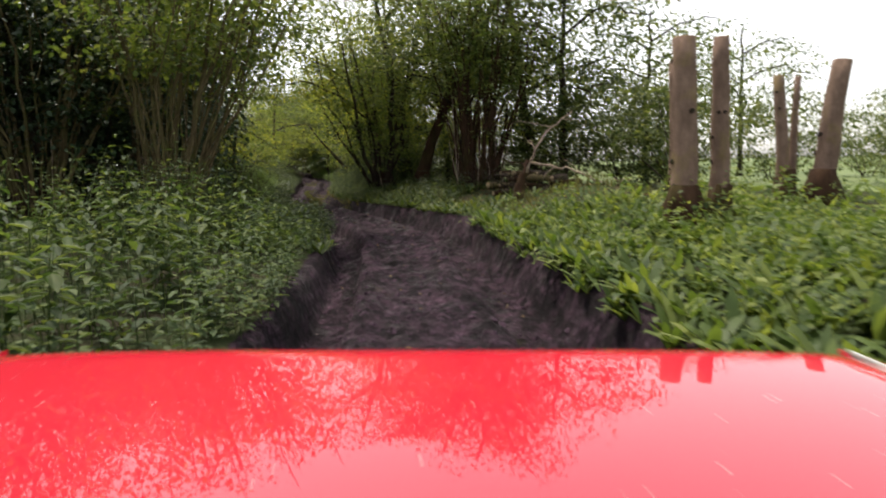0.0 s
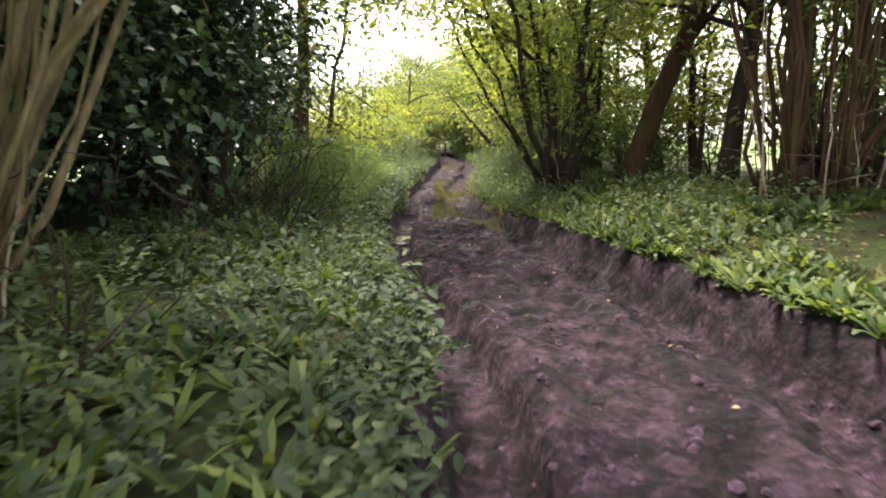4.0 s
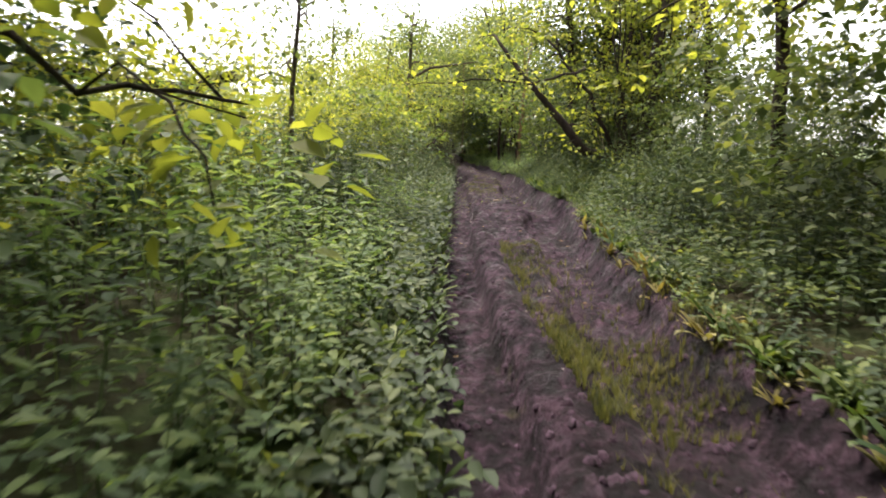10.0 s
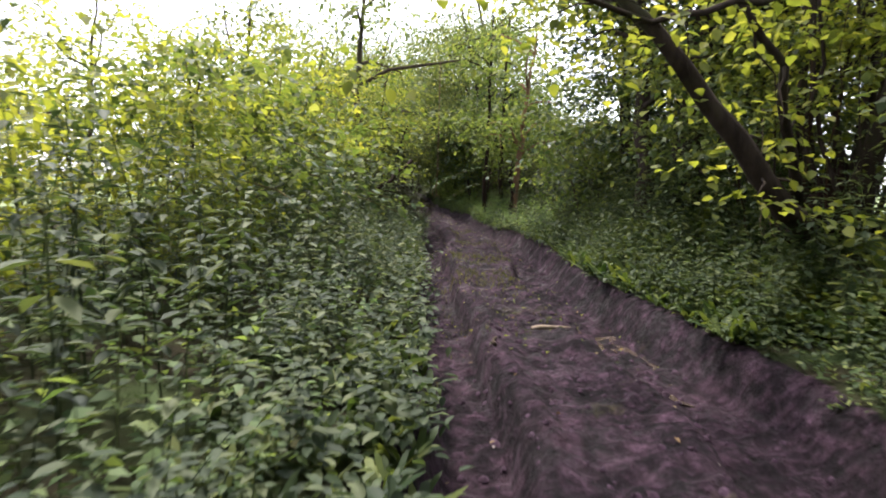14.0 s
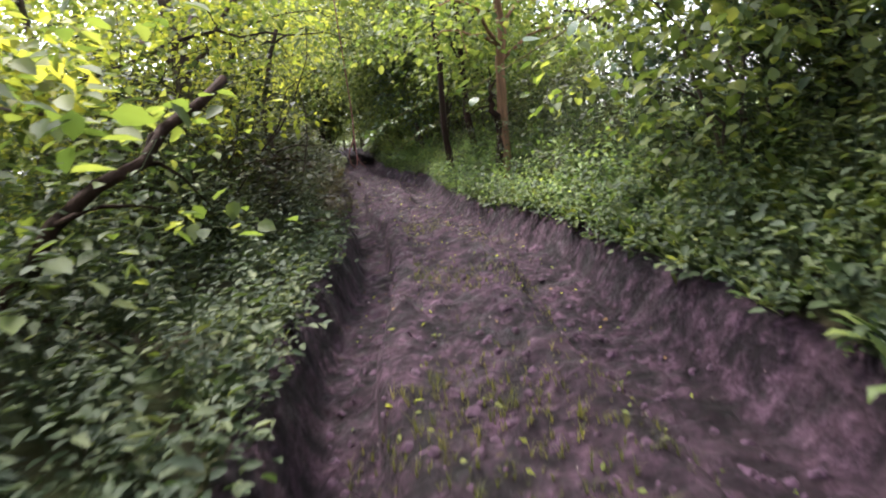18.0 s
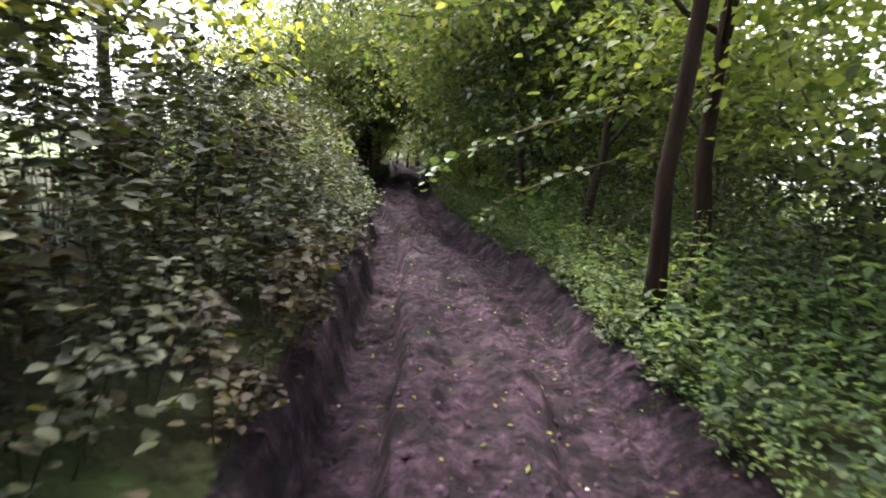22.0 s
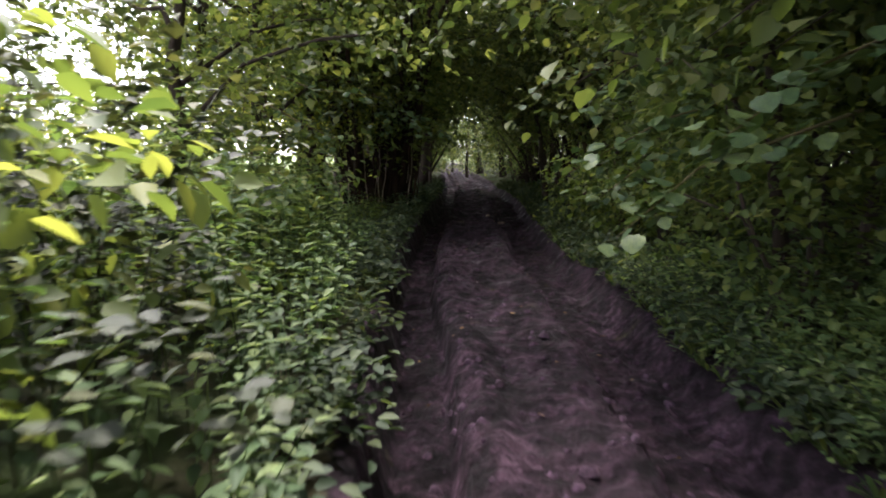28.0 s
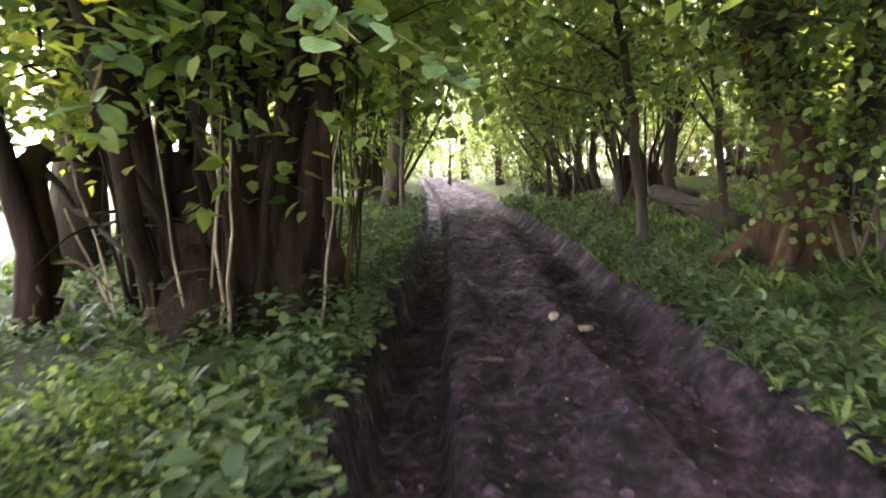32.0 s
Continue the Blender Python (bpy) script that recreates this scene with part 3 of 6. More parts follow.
def bed(name, kind, side, y0, y1, o0, o1, density, h0, h1, mat, label, seed, near=0.55, deep=2.5):
    """One bed of plants beside the lane, lower at its edge (near), thinner beyond 'deep' metres."""
    rng = np.random.default_rng(seed)
    n = int((y1 - y0) * (o1 - o0) * density)
    y = rng.uniform(y0, y1, n)
    o = o0 + (o1 - o0) * rng.uniform(0, 1, n) ** 1.35
    keep = (o < deep) | (rng.uniform(0, 1, n) < 0.2)
    patchy = waves(y * 1.0, o * 1.0, seed + 50, 1.7) > (-0.42 if side != "M" else 0.12)
    keep &= patchy | (rng.uniform(0, 1, n) < (0.35 if side != "M" else 0.08))
    y, o = y[keep], o[keep]
    if side == "R" and kind in ("garlic", "herb", "grass") and y0 < 20:
        xx = edge_r(y) + o
        ok = (((xx - 2.4) ** 2 + (y - 11.2) ** 2 > 1.7 ** 2) | (kind == "grass")) & ((xx - 1.9) ** 2 + (y - 14.6) ** 2 > 1.6 ** 2)
        y, o = y[ok], o[ok]
    if side == "R" and y1 > 80:
        ok = ((edge_r(y) + o + 12.9) / 1.9) ** 2 + ((y - 81.1) / 1.1) ** 2 > 1
        y, o = y[ok], o[ok]
    if side == "L":
        x = edge_l(y) - o
    elif side == "R":
        x = edge_r(y) + o
    else:
        x = edge_l(y) + o
    z = ground_z(x, y)
    n = len(x)
    if kind in ("garlic", "grass"):
        temps = [MAKERS[kind](rng, 1.0) for _ in range(12)]
    else:
        temps = [MAKERS[kind](rng, h, shape) for shape in (LEAF6, LEAF4) for h in np.linspace(h0, h1, 8)]
    grow = near + (1 - near) * smooth01((o - o0) / 0.9)
    if side == "M":
        grow = np.ones(n)
    pick = rng.integers(0, len(temps), n)
    if kind not in ("garlic", "grass"):
        pick = pick % 8 + 8 * (o > (1.3 if kind != "herb" else 0.5))
    rot = rng.uniform(0, 6.28, n)
    batches = []
    for k, (tv, tq) in enumerate(temps):
        w = np.nonzero(pick == k)[0]
        if not len(w):
            continue
        sc = grow[w] * rng.uniform(0.8, 1.2, len(w))
        if kind in ("garlic", "grass"):
            sc = sc * rng.uniform(h0, h1, len(w))
        c, s = np.cos(rot[w]), np.sin(rot[w])
        v = np.empty((len(w), len(tv), 3))
        hs = sc if kind not in ("nettle", "bramble") else 0.35 + 0.65 * sc
        v[:, :, 0] = (tv[None, :, 0] * c[:, None] - tv[None, :, 1] * s[:, None]) * hs[:, None] + x[w][:, None]
        v[:, :, 1] = (tv[None, :, 0] * s[:, None] + tv[None, :, 1] * c[:, None]) * hs[:, None] + y[w][:, None]
        v[:, :, 2] = tv[None, :, 2] * sc[:, None] + z[w][:, None] - 0.01
        q = tq[None] + (np.arange(len(w)) * len(tv))[:, None, None]
        batches.append((v.reshape(-1, 3), q.reshape(-1, 4)))
    v, q = join(batches)
    tagged(new(name, quad_mesh(name, v, q, mat)), label, kind if kind != "garlic" else "wild garlic", kind="stuff")


BEDS = [
    # left of the lane
    ("nettle_bed", "nettle", "L", 1.5, 8.6, 0.05, 6.5, 15, 0.4, 1.05, LEAF_NETTLE_MID, "dense waist-high stinging nettles at the lane's edge", 101, 0.5, 4.0),
    ("tall_nettles", "nettle", "L", 1.5, 9.0, 0.6, 6.0, 2.2, 1.0, 1.3, LEAF_NETTLE_MID, "tall single nettle stems above the rest", 114, 0.8, 6.0),
    ("nettle_bed", "nettle", "L", 8.4, 10.6, 1.3, 3.4, 16, 1.0, 1.3, LEAF_NETTLE, "tall clump of stinging nettles before a coppice stool", 102, 0.7, 4.0),
    ("wild_garlic_bed", "garlic", "L", 8.0, 20.0, 0.0, 6.0, 30, 0.24, 0.36, LEAF_GARLIC, "carpet of broad green wild garlic leaves under trees", 103, 0.7, 3.5),
    ("herb_bed", "herb", "L", 8.4, 18.0, 0.05, 3.5, 22, 0.2, 0.42, LEAF_NETTLE, "low leafy herbs among wild garlic", 104, 0.7, 3.0),
    ("nettle_bed", "nettle", "L", 19.3, 28.0, 0.45, 5.0, 17, 1.05, 1.55, LEAF_NETTLE_LIT, "head-high stinging nettles crowding the lane", 105, 0.45, 2.6),
    ("nettle_bed", "nettle", "L", 28.0, 37.0, 0.45, 5.5, 17, 1.0, 1.55, LEAF_NETTLE, "tall dense nettles leaning over the lane", 106, 0.45, 2.6),
    ("wild_garlic_bed", "garlic", "L", 18.0, 36.0, -0.05, 0.9, 42, 0.2, 0.32, LEAF_GARLIC, "strip of wild garlic along the rut", 107, 0.8, 3.0),
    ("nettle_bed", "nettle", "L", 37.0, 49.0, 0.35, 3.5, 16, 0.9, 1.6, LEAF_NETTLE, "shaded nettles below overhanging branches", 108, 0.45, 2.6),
    ("herb_bed", "herb", "L", 36.0, 47.0, 0.06, 1.3, 26, 0.2, 0.5, LEAF_NETTLE, "leafy herbs trailing at the rut's edge", 109, 0.6, 3.0),
    ("bramble_bank", "bramble", "L", 45.0, 62.0, 0.5, 4.2, 12, 0.9, 1.85, LEAF_BRAMBLE, "high bank of arching brambles with grey-green leaves", 110, 0.5, 3.0),
    ("nettle_bed", "nettle", "L", 56.0, 66.5, 0.25, 4.0, 16, 0.9, 1.35, LEAF_NETTLE_LIT, "bright nettles along the lane by the meadow", 111, 0.5, 2.6),
    ("wild_garlic_bed", "garlic", "L", 64.0, 84.0, 0.08, 4.5, 34, 0.13, 0.25, LEAF_GARLIC, "wild garlic carpet between coppice stools", 112, 0.7, 4.2),
    ("herb_bed", "herb", "L", 64.0, 80.0, 0.1, 3.0, 20, 0.15, 0.35, LEAF_NETTLE, "low herbs on the lane's verge", 113, 0.6, 2.5),
    ("herb_bed", "herb", "L", 19.0, 37.0, 0.4, 4.2, 15, 0.3, 0.65, LEAF_NETTLE_LIT, "leafy herbs below tall nettles", 115, 0.8, 4.2),
    # right of the lane
    ("herb_bed", "herb", "R", 14.0, 26.0, 0.15, 4.0, 18, 0.25, 0.5, LEAF_NETTLE, "dark leafy herbs among wild garlic", 138, 0.7, 3.0),
    ("wild_garlic_bed", "garlic", "R", 1.5, 11.0, 0.0, 6.8, 30, 0.28, 0.42, LEAF_GARLIC_LIT, "lush bright wild garlic on an open bank", 121, 0.85, 4.0),
    ("herb_bed", "herb", "R", 3.0, 12.0, 0.3, 8.0, 14, 0.3, 0.6, LEAF_GARLIC_LIT, "tall leafy herbs round cut trunks", 122, 0.7, 4.0),
    ("wild_garlic_bed", "garlic", "R", 11.0, 26.0, 0.1, 5.0, 36, 0.24, 0.36, LEAF_GARLIC, "wild garlic spilling over the rut's bank", 123, 0.8, 3.0),
    ("grass_bed", "grass", "R", 8.0, 20.0, 0.4, 4.0, 14, 0.12, 0.28, LEAF_GRASS, "yellow-green grass on the bank", 124, 0.8, 4.0),
    ("nettle_bed", "nettle", "R", 23.5, 36.5, 1.0, 6.0, 16, 1.15, 1.7, LEAF_NETTLE, "tall nettles behind the garlic verge", 125, 0.5, 3.0),
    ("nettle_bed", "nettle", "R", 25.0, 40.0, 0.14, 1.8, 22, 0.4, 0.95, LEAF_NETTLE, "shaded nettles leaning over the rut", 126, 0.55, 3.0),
    ("wild_garlic_bed", "garlic", "R", 36.0, 48.0, 0.1, 4.0, 34, 0.26, 0.42, LEAF_GARLIC, "dark garlic leaves covering a high bank", 127, 0.8, 3.0),
    ("nettle_bed", "nettle", "R", 40.0, 55.0, 0.9, 4.0, 15, 1.0, 1.5, LEAF_NETTLE, "nettles crowding the high bank", 128, 0.5, 3.0),
    ("bramble_bank", "bramble", "R", 45.0, 57.0, 0.6, 3.5, 7, 0.9, 1.5, LEAF_BRAMBLE, "brambles below slim trunks", 129, 0.4, 3.0),
    ("herb_bed", "herb", "R", 44.0, 66.0, 0.02, 4.0, 34, 0.3, 0.7, LEAF_NETTLE_LIT, "fresh leafy herbs on the shaded verge", 130, 0.6, 2.5),
    ("wild_garlic_bed", "garlic", "R", 62.0, 86.0, 0.02, 5.5, 34, 0.14, 0.26, LEAF_GARLIC, "wild garlic carpet under hazel coppice", 131, 0.8, 3.0),
    ("nettle_bed", "nettle", "R", 52.0, 64.0, 0.1, 3.0, 15, 0.45, 0.85, LEAF_NETTLE_LIT, "low bright nettles on the shaded verge", 134, 0.6, 3.0),
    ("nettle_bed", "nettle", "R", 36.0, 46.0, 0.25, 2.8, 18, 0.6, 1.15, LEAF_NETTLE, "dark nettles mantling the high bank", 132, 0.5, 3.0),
    ("herb_bed", "herb", "R", 20.0, 46.0, 0.06, 1.2, 30, 0.2, 0.5, LEAF_GARLIC, "leafy herbs hanging over the rut", 133, 0.6, 3.0),
    ("wild_garlic_verge", "garlic", "R", 12.0, 33.0, 0.06, 0.35, 46, 0.16, 0.28, LEAF_GARLIC, "wild garlic leaves drooping over the cut edge", 135, 1.0, 3.0),
    ("leafy_verge", "herb", "L", 10.0, 47.0, 0.02, 0.4, 50, 0.15, 0.4, LEAF_NETTLE, "small leafy plants lining the rut", 136, 1.0, 3.0),
    ("leafy_verge", "herb", "L", 58.0, 82.0, 0.02, 0.4, 50, 0.15, 0.4, LEAF_NETTLE, "small leafy plants beside the shaded rut", 139, 1.0, 3.0),
    ("russet_brambles", "bramble", "L", 46.0, 53.5, 0.08, 1.4, 10, 0.4, 1.0, LEAF_RUSSET, "low russet and dying brambles on the rut's bank", 140, 0.6, 3.0),
    ("bramble_edge", "bramble", "L", 52.0, 60.0, 0.08, 1.4, 12, 0.4, 1.0, LEAF_BRAMBLE, "low grey-green brambles trailing to the rut", 147, 0.6, 3.0),
    ("leafy_verge", "herb", "R", 42.0, 84.0, 0.02, 0.4, 50, 0.15, 0.42, LEAF_NETTLE, "small leafy plants hanging over the rut's edge", 137, 1.0, 3.0),
    ("withered_garlic", "garlic", "R", 19.0, 34.0, -0.02, 0.3, 26, 0.13, 0.24, LEAF_STRAW, "withered straw-coloured garlic leaves hanging over the rut", 148, 1.0, 3.0),
    # in the lane
    ("grass_tufts", "grass", "M", 36.6, 42.5, 0.25, 1.35, 260, 0.03, 0.08, LEAF_GRASS, "tufts of pale grass on a mud ridge", 143, 0.8, 9.0),
    ("grass_strip", "grass", "M", 41.5, 49.5, 0.7, 1.7, 320, 0.02, 0.06, LEAF_GRASS, "sparse grass on the ridge between ruts", 141, 0.8, 9.0),
    ("grass_strip", "grass", "M", 18.5, 31.0, 0.75, 1.7, 330, 0.03, 0.08, LEAF_GRASS, "thin short grass between the wheel ruts", 142, 0.8, 9.0),
    ("grass_tufts", "grass", "M", 19.5, 31.0, 0.8, 2.1, 420, 0.05, 0.11, LEAF_GRASS, "yellowish grass tufts trodden into the mud ridge", 146, 0.8, 9.0),
]
for b in BEDS:
    bed(*b)

# ---- trees ----


def pole_points(rng, base, top, n=7, bow=0.25):
    base, top = np.asarray(base, float), np.asarray(top, float)
    out = (top - base) * np.array([1, 1, 0])
    return bent(base, top, n, -out * bow + rng.normal(0, 0.08, 3), rng, 0.1)


def coppice_stool(x, y, seed, poles=18, height=6.0, spread=1.6, radius=0.045, foot=0.35, bark=BARK_HAZEL, leaf=LEAF_HAZEL,
                  leaf_from=0.35, clumps=5, lean=(0, 0), label="many-stemmed hazel coppice stool in leaf", leaf_size=0.11, old=3, per=26, rods=14, shape=LEAF4, stub_tall=1.0):
    rng = np.random.default_rng(seed)
    root = empty_at("coppice_stool", pose(x, y, gz(x, y) - 0.05), label, "tree", "coppice stools along the lane")
    for i in range(9):
        a = i * 0.7 + rng.uniform(-0.3, 0.3)
        r0 = foot * rng.uniform(0.35, 0.8)
        hh = stub_tall * rng.uniform(0.3, 0.85)
        p0 = np.array([np.cos(a) * r0, np.sin(a) * r0, -0.1])
        stub = tube(np.array([p0, p0 + (0, 0, 0.2), p0 * (0.85, 0.85, 0) + (0, 0, hh * 0.6), p0 * (0.8, 0.8, 0) + (rng.normal(0, 0.04), rng.normal(0, 0.04), hh)]), np.array([0.42, 0.36, 0.3, 0.1]) * foot * rng.uniform(0.8, 1.2), 9, 0.3, rng)
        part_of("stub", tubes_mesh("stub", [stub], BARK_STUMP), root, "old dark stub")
    for i in range(rods):
        a, r0, hh = rng.uniform(0, 6.28), foot * rng.uniform(0.7, 1.25), rng.uniform(0.8, 2.6)
        p0 = np.array([np.cos(a) * r0, np.sin(a) * r0, -0.02])
        p1 = p0 * (1 + 0.5 * rng.uniform(0, 1)) + np.array([rng.normal(0, 0.12), rng.normal(0, 0.12), hh])
        part_of("rod", tubes_mesh("rod", [tube(bent(p0, p1, 6, (0, 0, 0), rng, 0.05), np.linspace(rng.uniform(0.008, 0.016), 0.004, 6), 5)], (BARK_BROWN, BARK_PALE, bark)[i % 3]), root)
    centres = []
    for i in range(poles):
        a = rng.uniform(0, 6.28)
        r0 = foot * rng.uniform(0.3, 1.0)
        r1 = spread * rng.uniform(0.15, 1.0) ** 0.8
        thick = radius * rng.uniform(0.4, 1.15) * (2.2 if i < old else 1.0)
        h = height * rng.uniform(0.7, 1.05)
        base = (r0 * np.cos(a), r0 * np.sin(a), rng.uniform(0, 0.15))
        turn = rng.normal(0, 0.6)
        top = (r1 * np.cos(a + turn) + lean[0], r1 * np.sin(a + turn) + lean[1], h)
        p = pole_points(rng, base, top, 9, rng.uniform(-0.12, 0.2))
        pole = part_of("pole", tubes_mesh("pole", [tube(p, np.linspace(thick, thick * 0.35, 9), 7, 0.08, rng)], bark), root)
        for _ in range(2):
            k = rng.integers(3, 9)
            tip = p[k] + rand_dirs(rng, 1, 0.4)[0] * rng.uniform(0.4, 0.9)
            part_of("twig", tubes_mesh("twig", [tube(bent(p[k], tip, 4, (0, 0, 0.08), rng), [thick * 0.3, 0.007, 0.005, 0.003], 4)], bark), pole)
            if k / 8 >= leaf_from:
                centres.append(tip)
        for t in rng.uniform(leaf_from, 1.0, clumps):
            k = t * 8
            c = p[int(min(k, 7))] * (1 - k % 1) + p[int(min(k, 7)) + 1] * (k % 1)
            centres.append(c + rng.normal(0, 0.4, 3))
    if clumps:
        v, q = clump_leaves(rng, np.array(centres), per, 0.3, leaf_size, shape)
        part_of("foliage", quad_mesh("foliage", v, q, leaf), root, "spring-green rounded leaves")
    return root


def tree(x, y, seed, height=7.0, radius=0.2, crown=2.6, crown_from=1.6, lean=(0, 0), bark=BARK_GREY, leaf=LEAF_WOOD, clumps=200, per=24,
         leaf_size=0.15, spread=0.4, label="woodland tree in full leaf", ivy=0, group="trees along the lane", n_limb=8, wob=0.06, shape=LEAF4):
    rng = np.random.default_rng(seed)
    root = empty_at("tree", pose(x, y, gz(x, y) - 0.08), label, "tree", group)
    top = np.array([lean[0], lean[1], height])
    p = bent((0, 0, 0), top, 12, np.array([lean[0], lean[1], 0]) * -0.12, rng, wob)
    r = np.linspace(radius, radius * 0.3, 12)
    r[0] *= 1.45
    r[1] *= 1.08
    part_of("trunk", tubes_mesh("trunk", [tube(p, r, 11, 0.09, rng)], bark), root)
    centres = []
    for i in range(n_limb):
        t = rng.uniform(0.28, 0.95)
        k = t * 11
        s = p[int(k)] * (1 - k % 1) + p[min(int(k) + 1, 11)] * (k % 1)
        a = i * 2.4 + rng.uniform(-0.4, 0.4)
        ln = crown * rng.uniform(0.6, 1.05)
        e = s + np.array([np.cos(a) * ln, np.sin(a) * ln, rng.uniform(-0.2, 0.9) * ln * 0.6])
        e[2] = max(e[2], crown_from)
        c = bent(s, e, 6, (0, 0, 0.15 * ln), rng, 0.2)
        limb = part_of("limb", tubes_mesh("limb", [tube(c, np.linspace(radius * 0.36, 0.012, 6), 6)], bark), root)
        for j in (2, 3, 4, 5):
            centres.append(c[j] + rng.normal(0, 0.15, 3))
            f = c[j] + rand_dirs(rng, 1, 0.5)[0] * rng.uniform(0.4, 1.0)
            if j == 3:
                part_of("twig", tubes_mesh("twig", [tube(bent(c[j], f, 4, (0, 0, 0.05), rng), [0.014, 0.01, 0.007, 0.004], 4)], bark), limb)
            centres.append(f)
    extra = max(0, clumps - len(centres))
    if extra:
        d = rand_dirs(rng, extra, 1.0) * (rng.uniform(0.2, 1, extra) ** 0.45)[:, None]
        mid = (crown_from + height) / 2
        ex = np.stack([d[:, 0] * crown + lean[0] * 0.6, d[:, 1] * crown + lean[1] * 0.6, mid + d[:, 2] * (height - crown_from) * 0.55], 1)
        ok = waves(ex[:, 0] * 1.3 + ex[:, 2], ex[:, 1] * 1.3 - ex[:, 2], seed, 2.1) > -0.3
        centres = np.vstack([np.array(centres), ex[ok]])
    if clumps:
        v, q = clump_leaves(rng, np.array(centres), per, spread, leaf_size, shape)
        part_of("crown", quad_mesh("crown", v, q, leaf), root)
    if ivy:
        k = rng.uniform(0, 8.9, ivy)
        i0 = k.astype(int)
        c = p[i0] * (1 - (k % 1))[:, None] + p[i0 + 1] * (k % 1)[:, None]
        a = rng.uniform(0, 6.28, ivy)
        rr = np.interp(k, range(12), r) * rng.uniform(1.0, 1.9, ivy) + 0.02
        out = np.stack([np.cos(a), np.sin(a), np.zeros(ivy)], 1)
        ah = rng.normal(0, 0.5, (ivy, 3)) + np.array([0, 0, -0.8])
        v, q = leaf_batch(c + out * rr[:, None], ah, out, rng.uniform(0.06, 0.12, ivy), 0.09, LEAF6)
        part_of("ivy", quad_mesh("ivy", v, q, LEAF_WOOD), root, "dark ivy climbing the trunk")
    if radius > 0.24:
        for i in range(6):
            a = i * 1.05 + rng.uniform(-0.25, 0.25)
            d = np.array([np.cos(a), np.sin(a), 0.0])
            line = np.array([d * radius * 0.5 + (0, 0, 0.75), d * radius * 1.05 + (0, 0, 0.32), d * radius * 1.8 + (0, 0, 0.1), d * radius * 2.9 + (0, 0, -0.06)])
            part_of("root", tubes_mesh("root", [tube(line, np.array([0.3, 0.42, 0.3, 0.12]) * radius, 8, 0.15, rng)], bark), root)
    return root


def bush(x, y, seed, rx=1.3, ry=1.3, height=2.2, leaf=LEAF_HAZEL, leaf_size=0.12, clumps=80, per=26, bark=BARK_GREY, label="leafy green hazel bush", z0=0.2,
         shape=LEAF4, group="bushes along the lane", spread=0.28):
    rng = np.random.default_rng(seed)
    root = empty_at("bush", pose(x, y, gz(x, y) - 0.05), label, "bush", group)
    d = rand_dirs(rng, clumps, 1.0) * (rng.uniform(0.1, 1, clumps) ** 0.4)[:, None]
    c = np.stack([d[:, 0] * rx, d[:, 1] * ry, z0 + (height - z0) * (0.5 + 0.5 * d[:, 2])], 1)
    c = c[waves(c[:, 0] * 1.5 + c[:, 2], c[:, 1] * 1.5 - c[:, 2], seed, 2.6) > -0.35]
    for i in range(6):
        e = c[rng.integers(0, len(c))]
        part_of("stem", tubes_mesh("stem", [tube(bent((rng.normal(0, 0.1), rng.normal(0, 0.1), 0), e, 6, (0, 0, 0.25), rng, 0.2), np.linspace(0.022, 0.006, 6), 5)], bark), root)
    v, q = clump_leaves(rng, c, per, spread, leaf_size, shape)
    part_of("foliage", quad_mesh("foliage", v, q, leaf), root)
    return root


# coppice stools along the lane
coppice_stool(-5.0, 11.6, 201, 50, 6.0, 2.8, 0.028, 0.32, BARK_HAZEL, LEAF_HAZEL, 0.6, 4, (0.7, 0.2), "hazel coppice stool with tall pale fanned poles", rods=40, shape=LEAF6)
# Hazel in the dark leaf colour, which stands in for the wood's shade.
coppice_stool(-8.0, 12.6, 202, 26, 6.0, 2.8, 0.04, 0.4, BARK_HAZEL, LEAF_DARK, 0.5, 4, (0.2, 0.2), "hazel coppice stool with crooked poles, shade put into dark leaves", rods=20)
coppice_stool(0.95, 16.9, 203, 44, 5.5, 1.9, 0.032, 0.5, BARK_BROWN, LEAF_HAZEL, 0.55, 4, (0.1, 0.2), "coppice stool with pale stripped poles beside a brash pile", old=5, rods=40)
coppice_stool(-2.0, 21.8, 204, 16, 6.0, 2.6, 0.05, 0.42, BARK_DARK, LEAF_HAZEL, 0.3, 16, (-0.4, -0.1), "sunlit coppice stool with slim dark poles")
coppice_stool(-2.0, 26.9, 205, 9, 6.0, 2.2, 0.07, 0.4, BARK_GREY, LEAF_BRIGHT, 0.4, 14, (-0.3, 0.0), "coppice stool with a few thick dark stems", old=2)
coppice_stool(-4.55, 38.6, 206, 14, 5.5, 1.6, 0.055, 0.5, BARK_DARK, LEAF_BRIGHT, 0.3, 10, (0.3, 0.2), "old dark stool with stems leaning over the lane")
coppice_stool(-17.5, 71.4, 207, 46, 5.5, 2.4, 0.036, 0.62, BARK_STUMP, LEAF_HAZEL, 0.36, 8, (0, 0), "broad dark coppice stool at the lane's edge", old=18, rods=44, shape=LEAF6, stub_tall=1.7)
coppice_stool(-19.7, 81.2, 208, 30, 5.5, 2.3, 0.035, 0.5, BARK_DARK, LEAF_HAZEL, 0.3, 8, (0.5, 0), "dark coppice stool leaning to the lane", old=10, stub_tall=1.8)
coppice_stool(-15.3, 83.5, 209, 22, 6.0, 3.0, 0.04, 0.45, BARK_GREY, LEAF_HAZEL, 0.3, 9, (-0.6, -0.3), "coppice stool with stems spreading low")
coppice_stool(-12.6, 86.0, 210, 34, 5.0, 2.6, 0.025, 0.6, BARK_PALE, LEAF_HAZEL, 0.45, 6, (0, 0), "coppice stool with many thin pale rods")

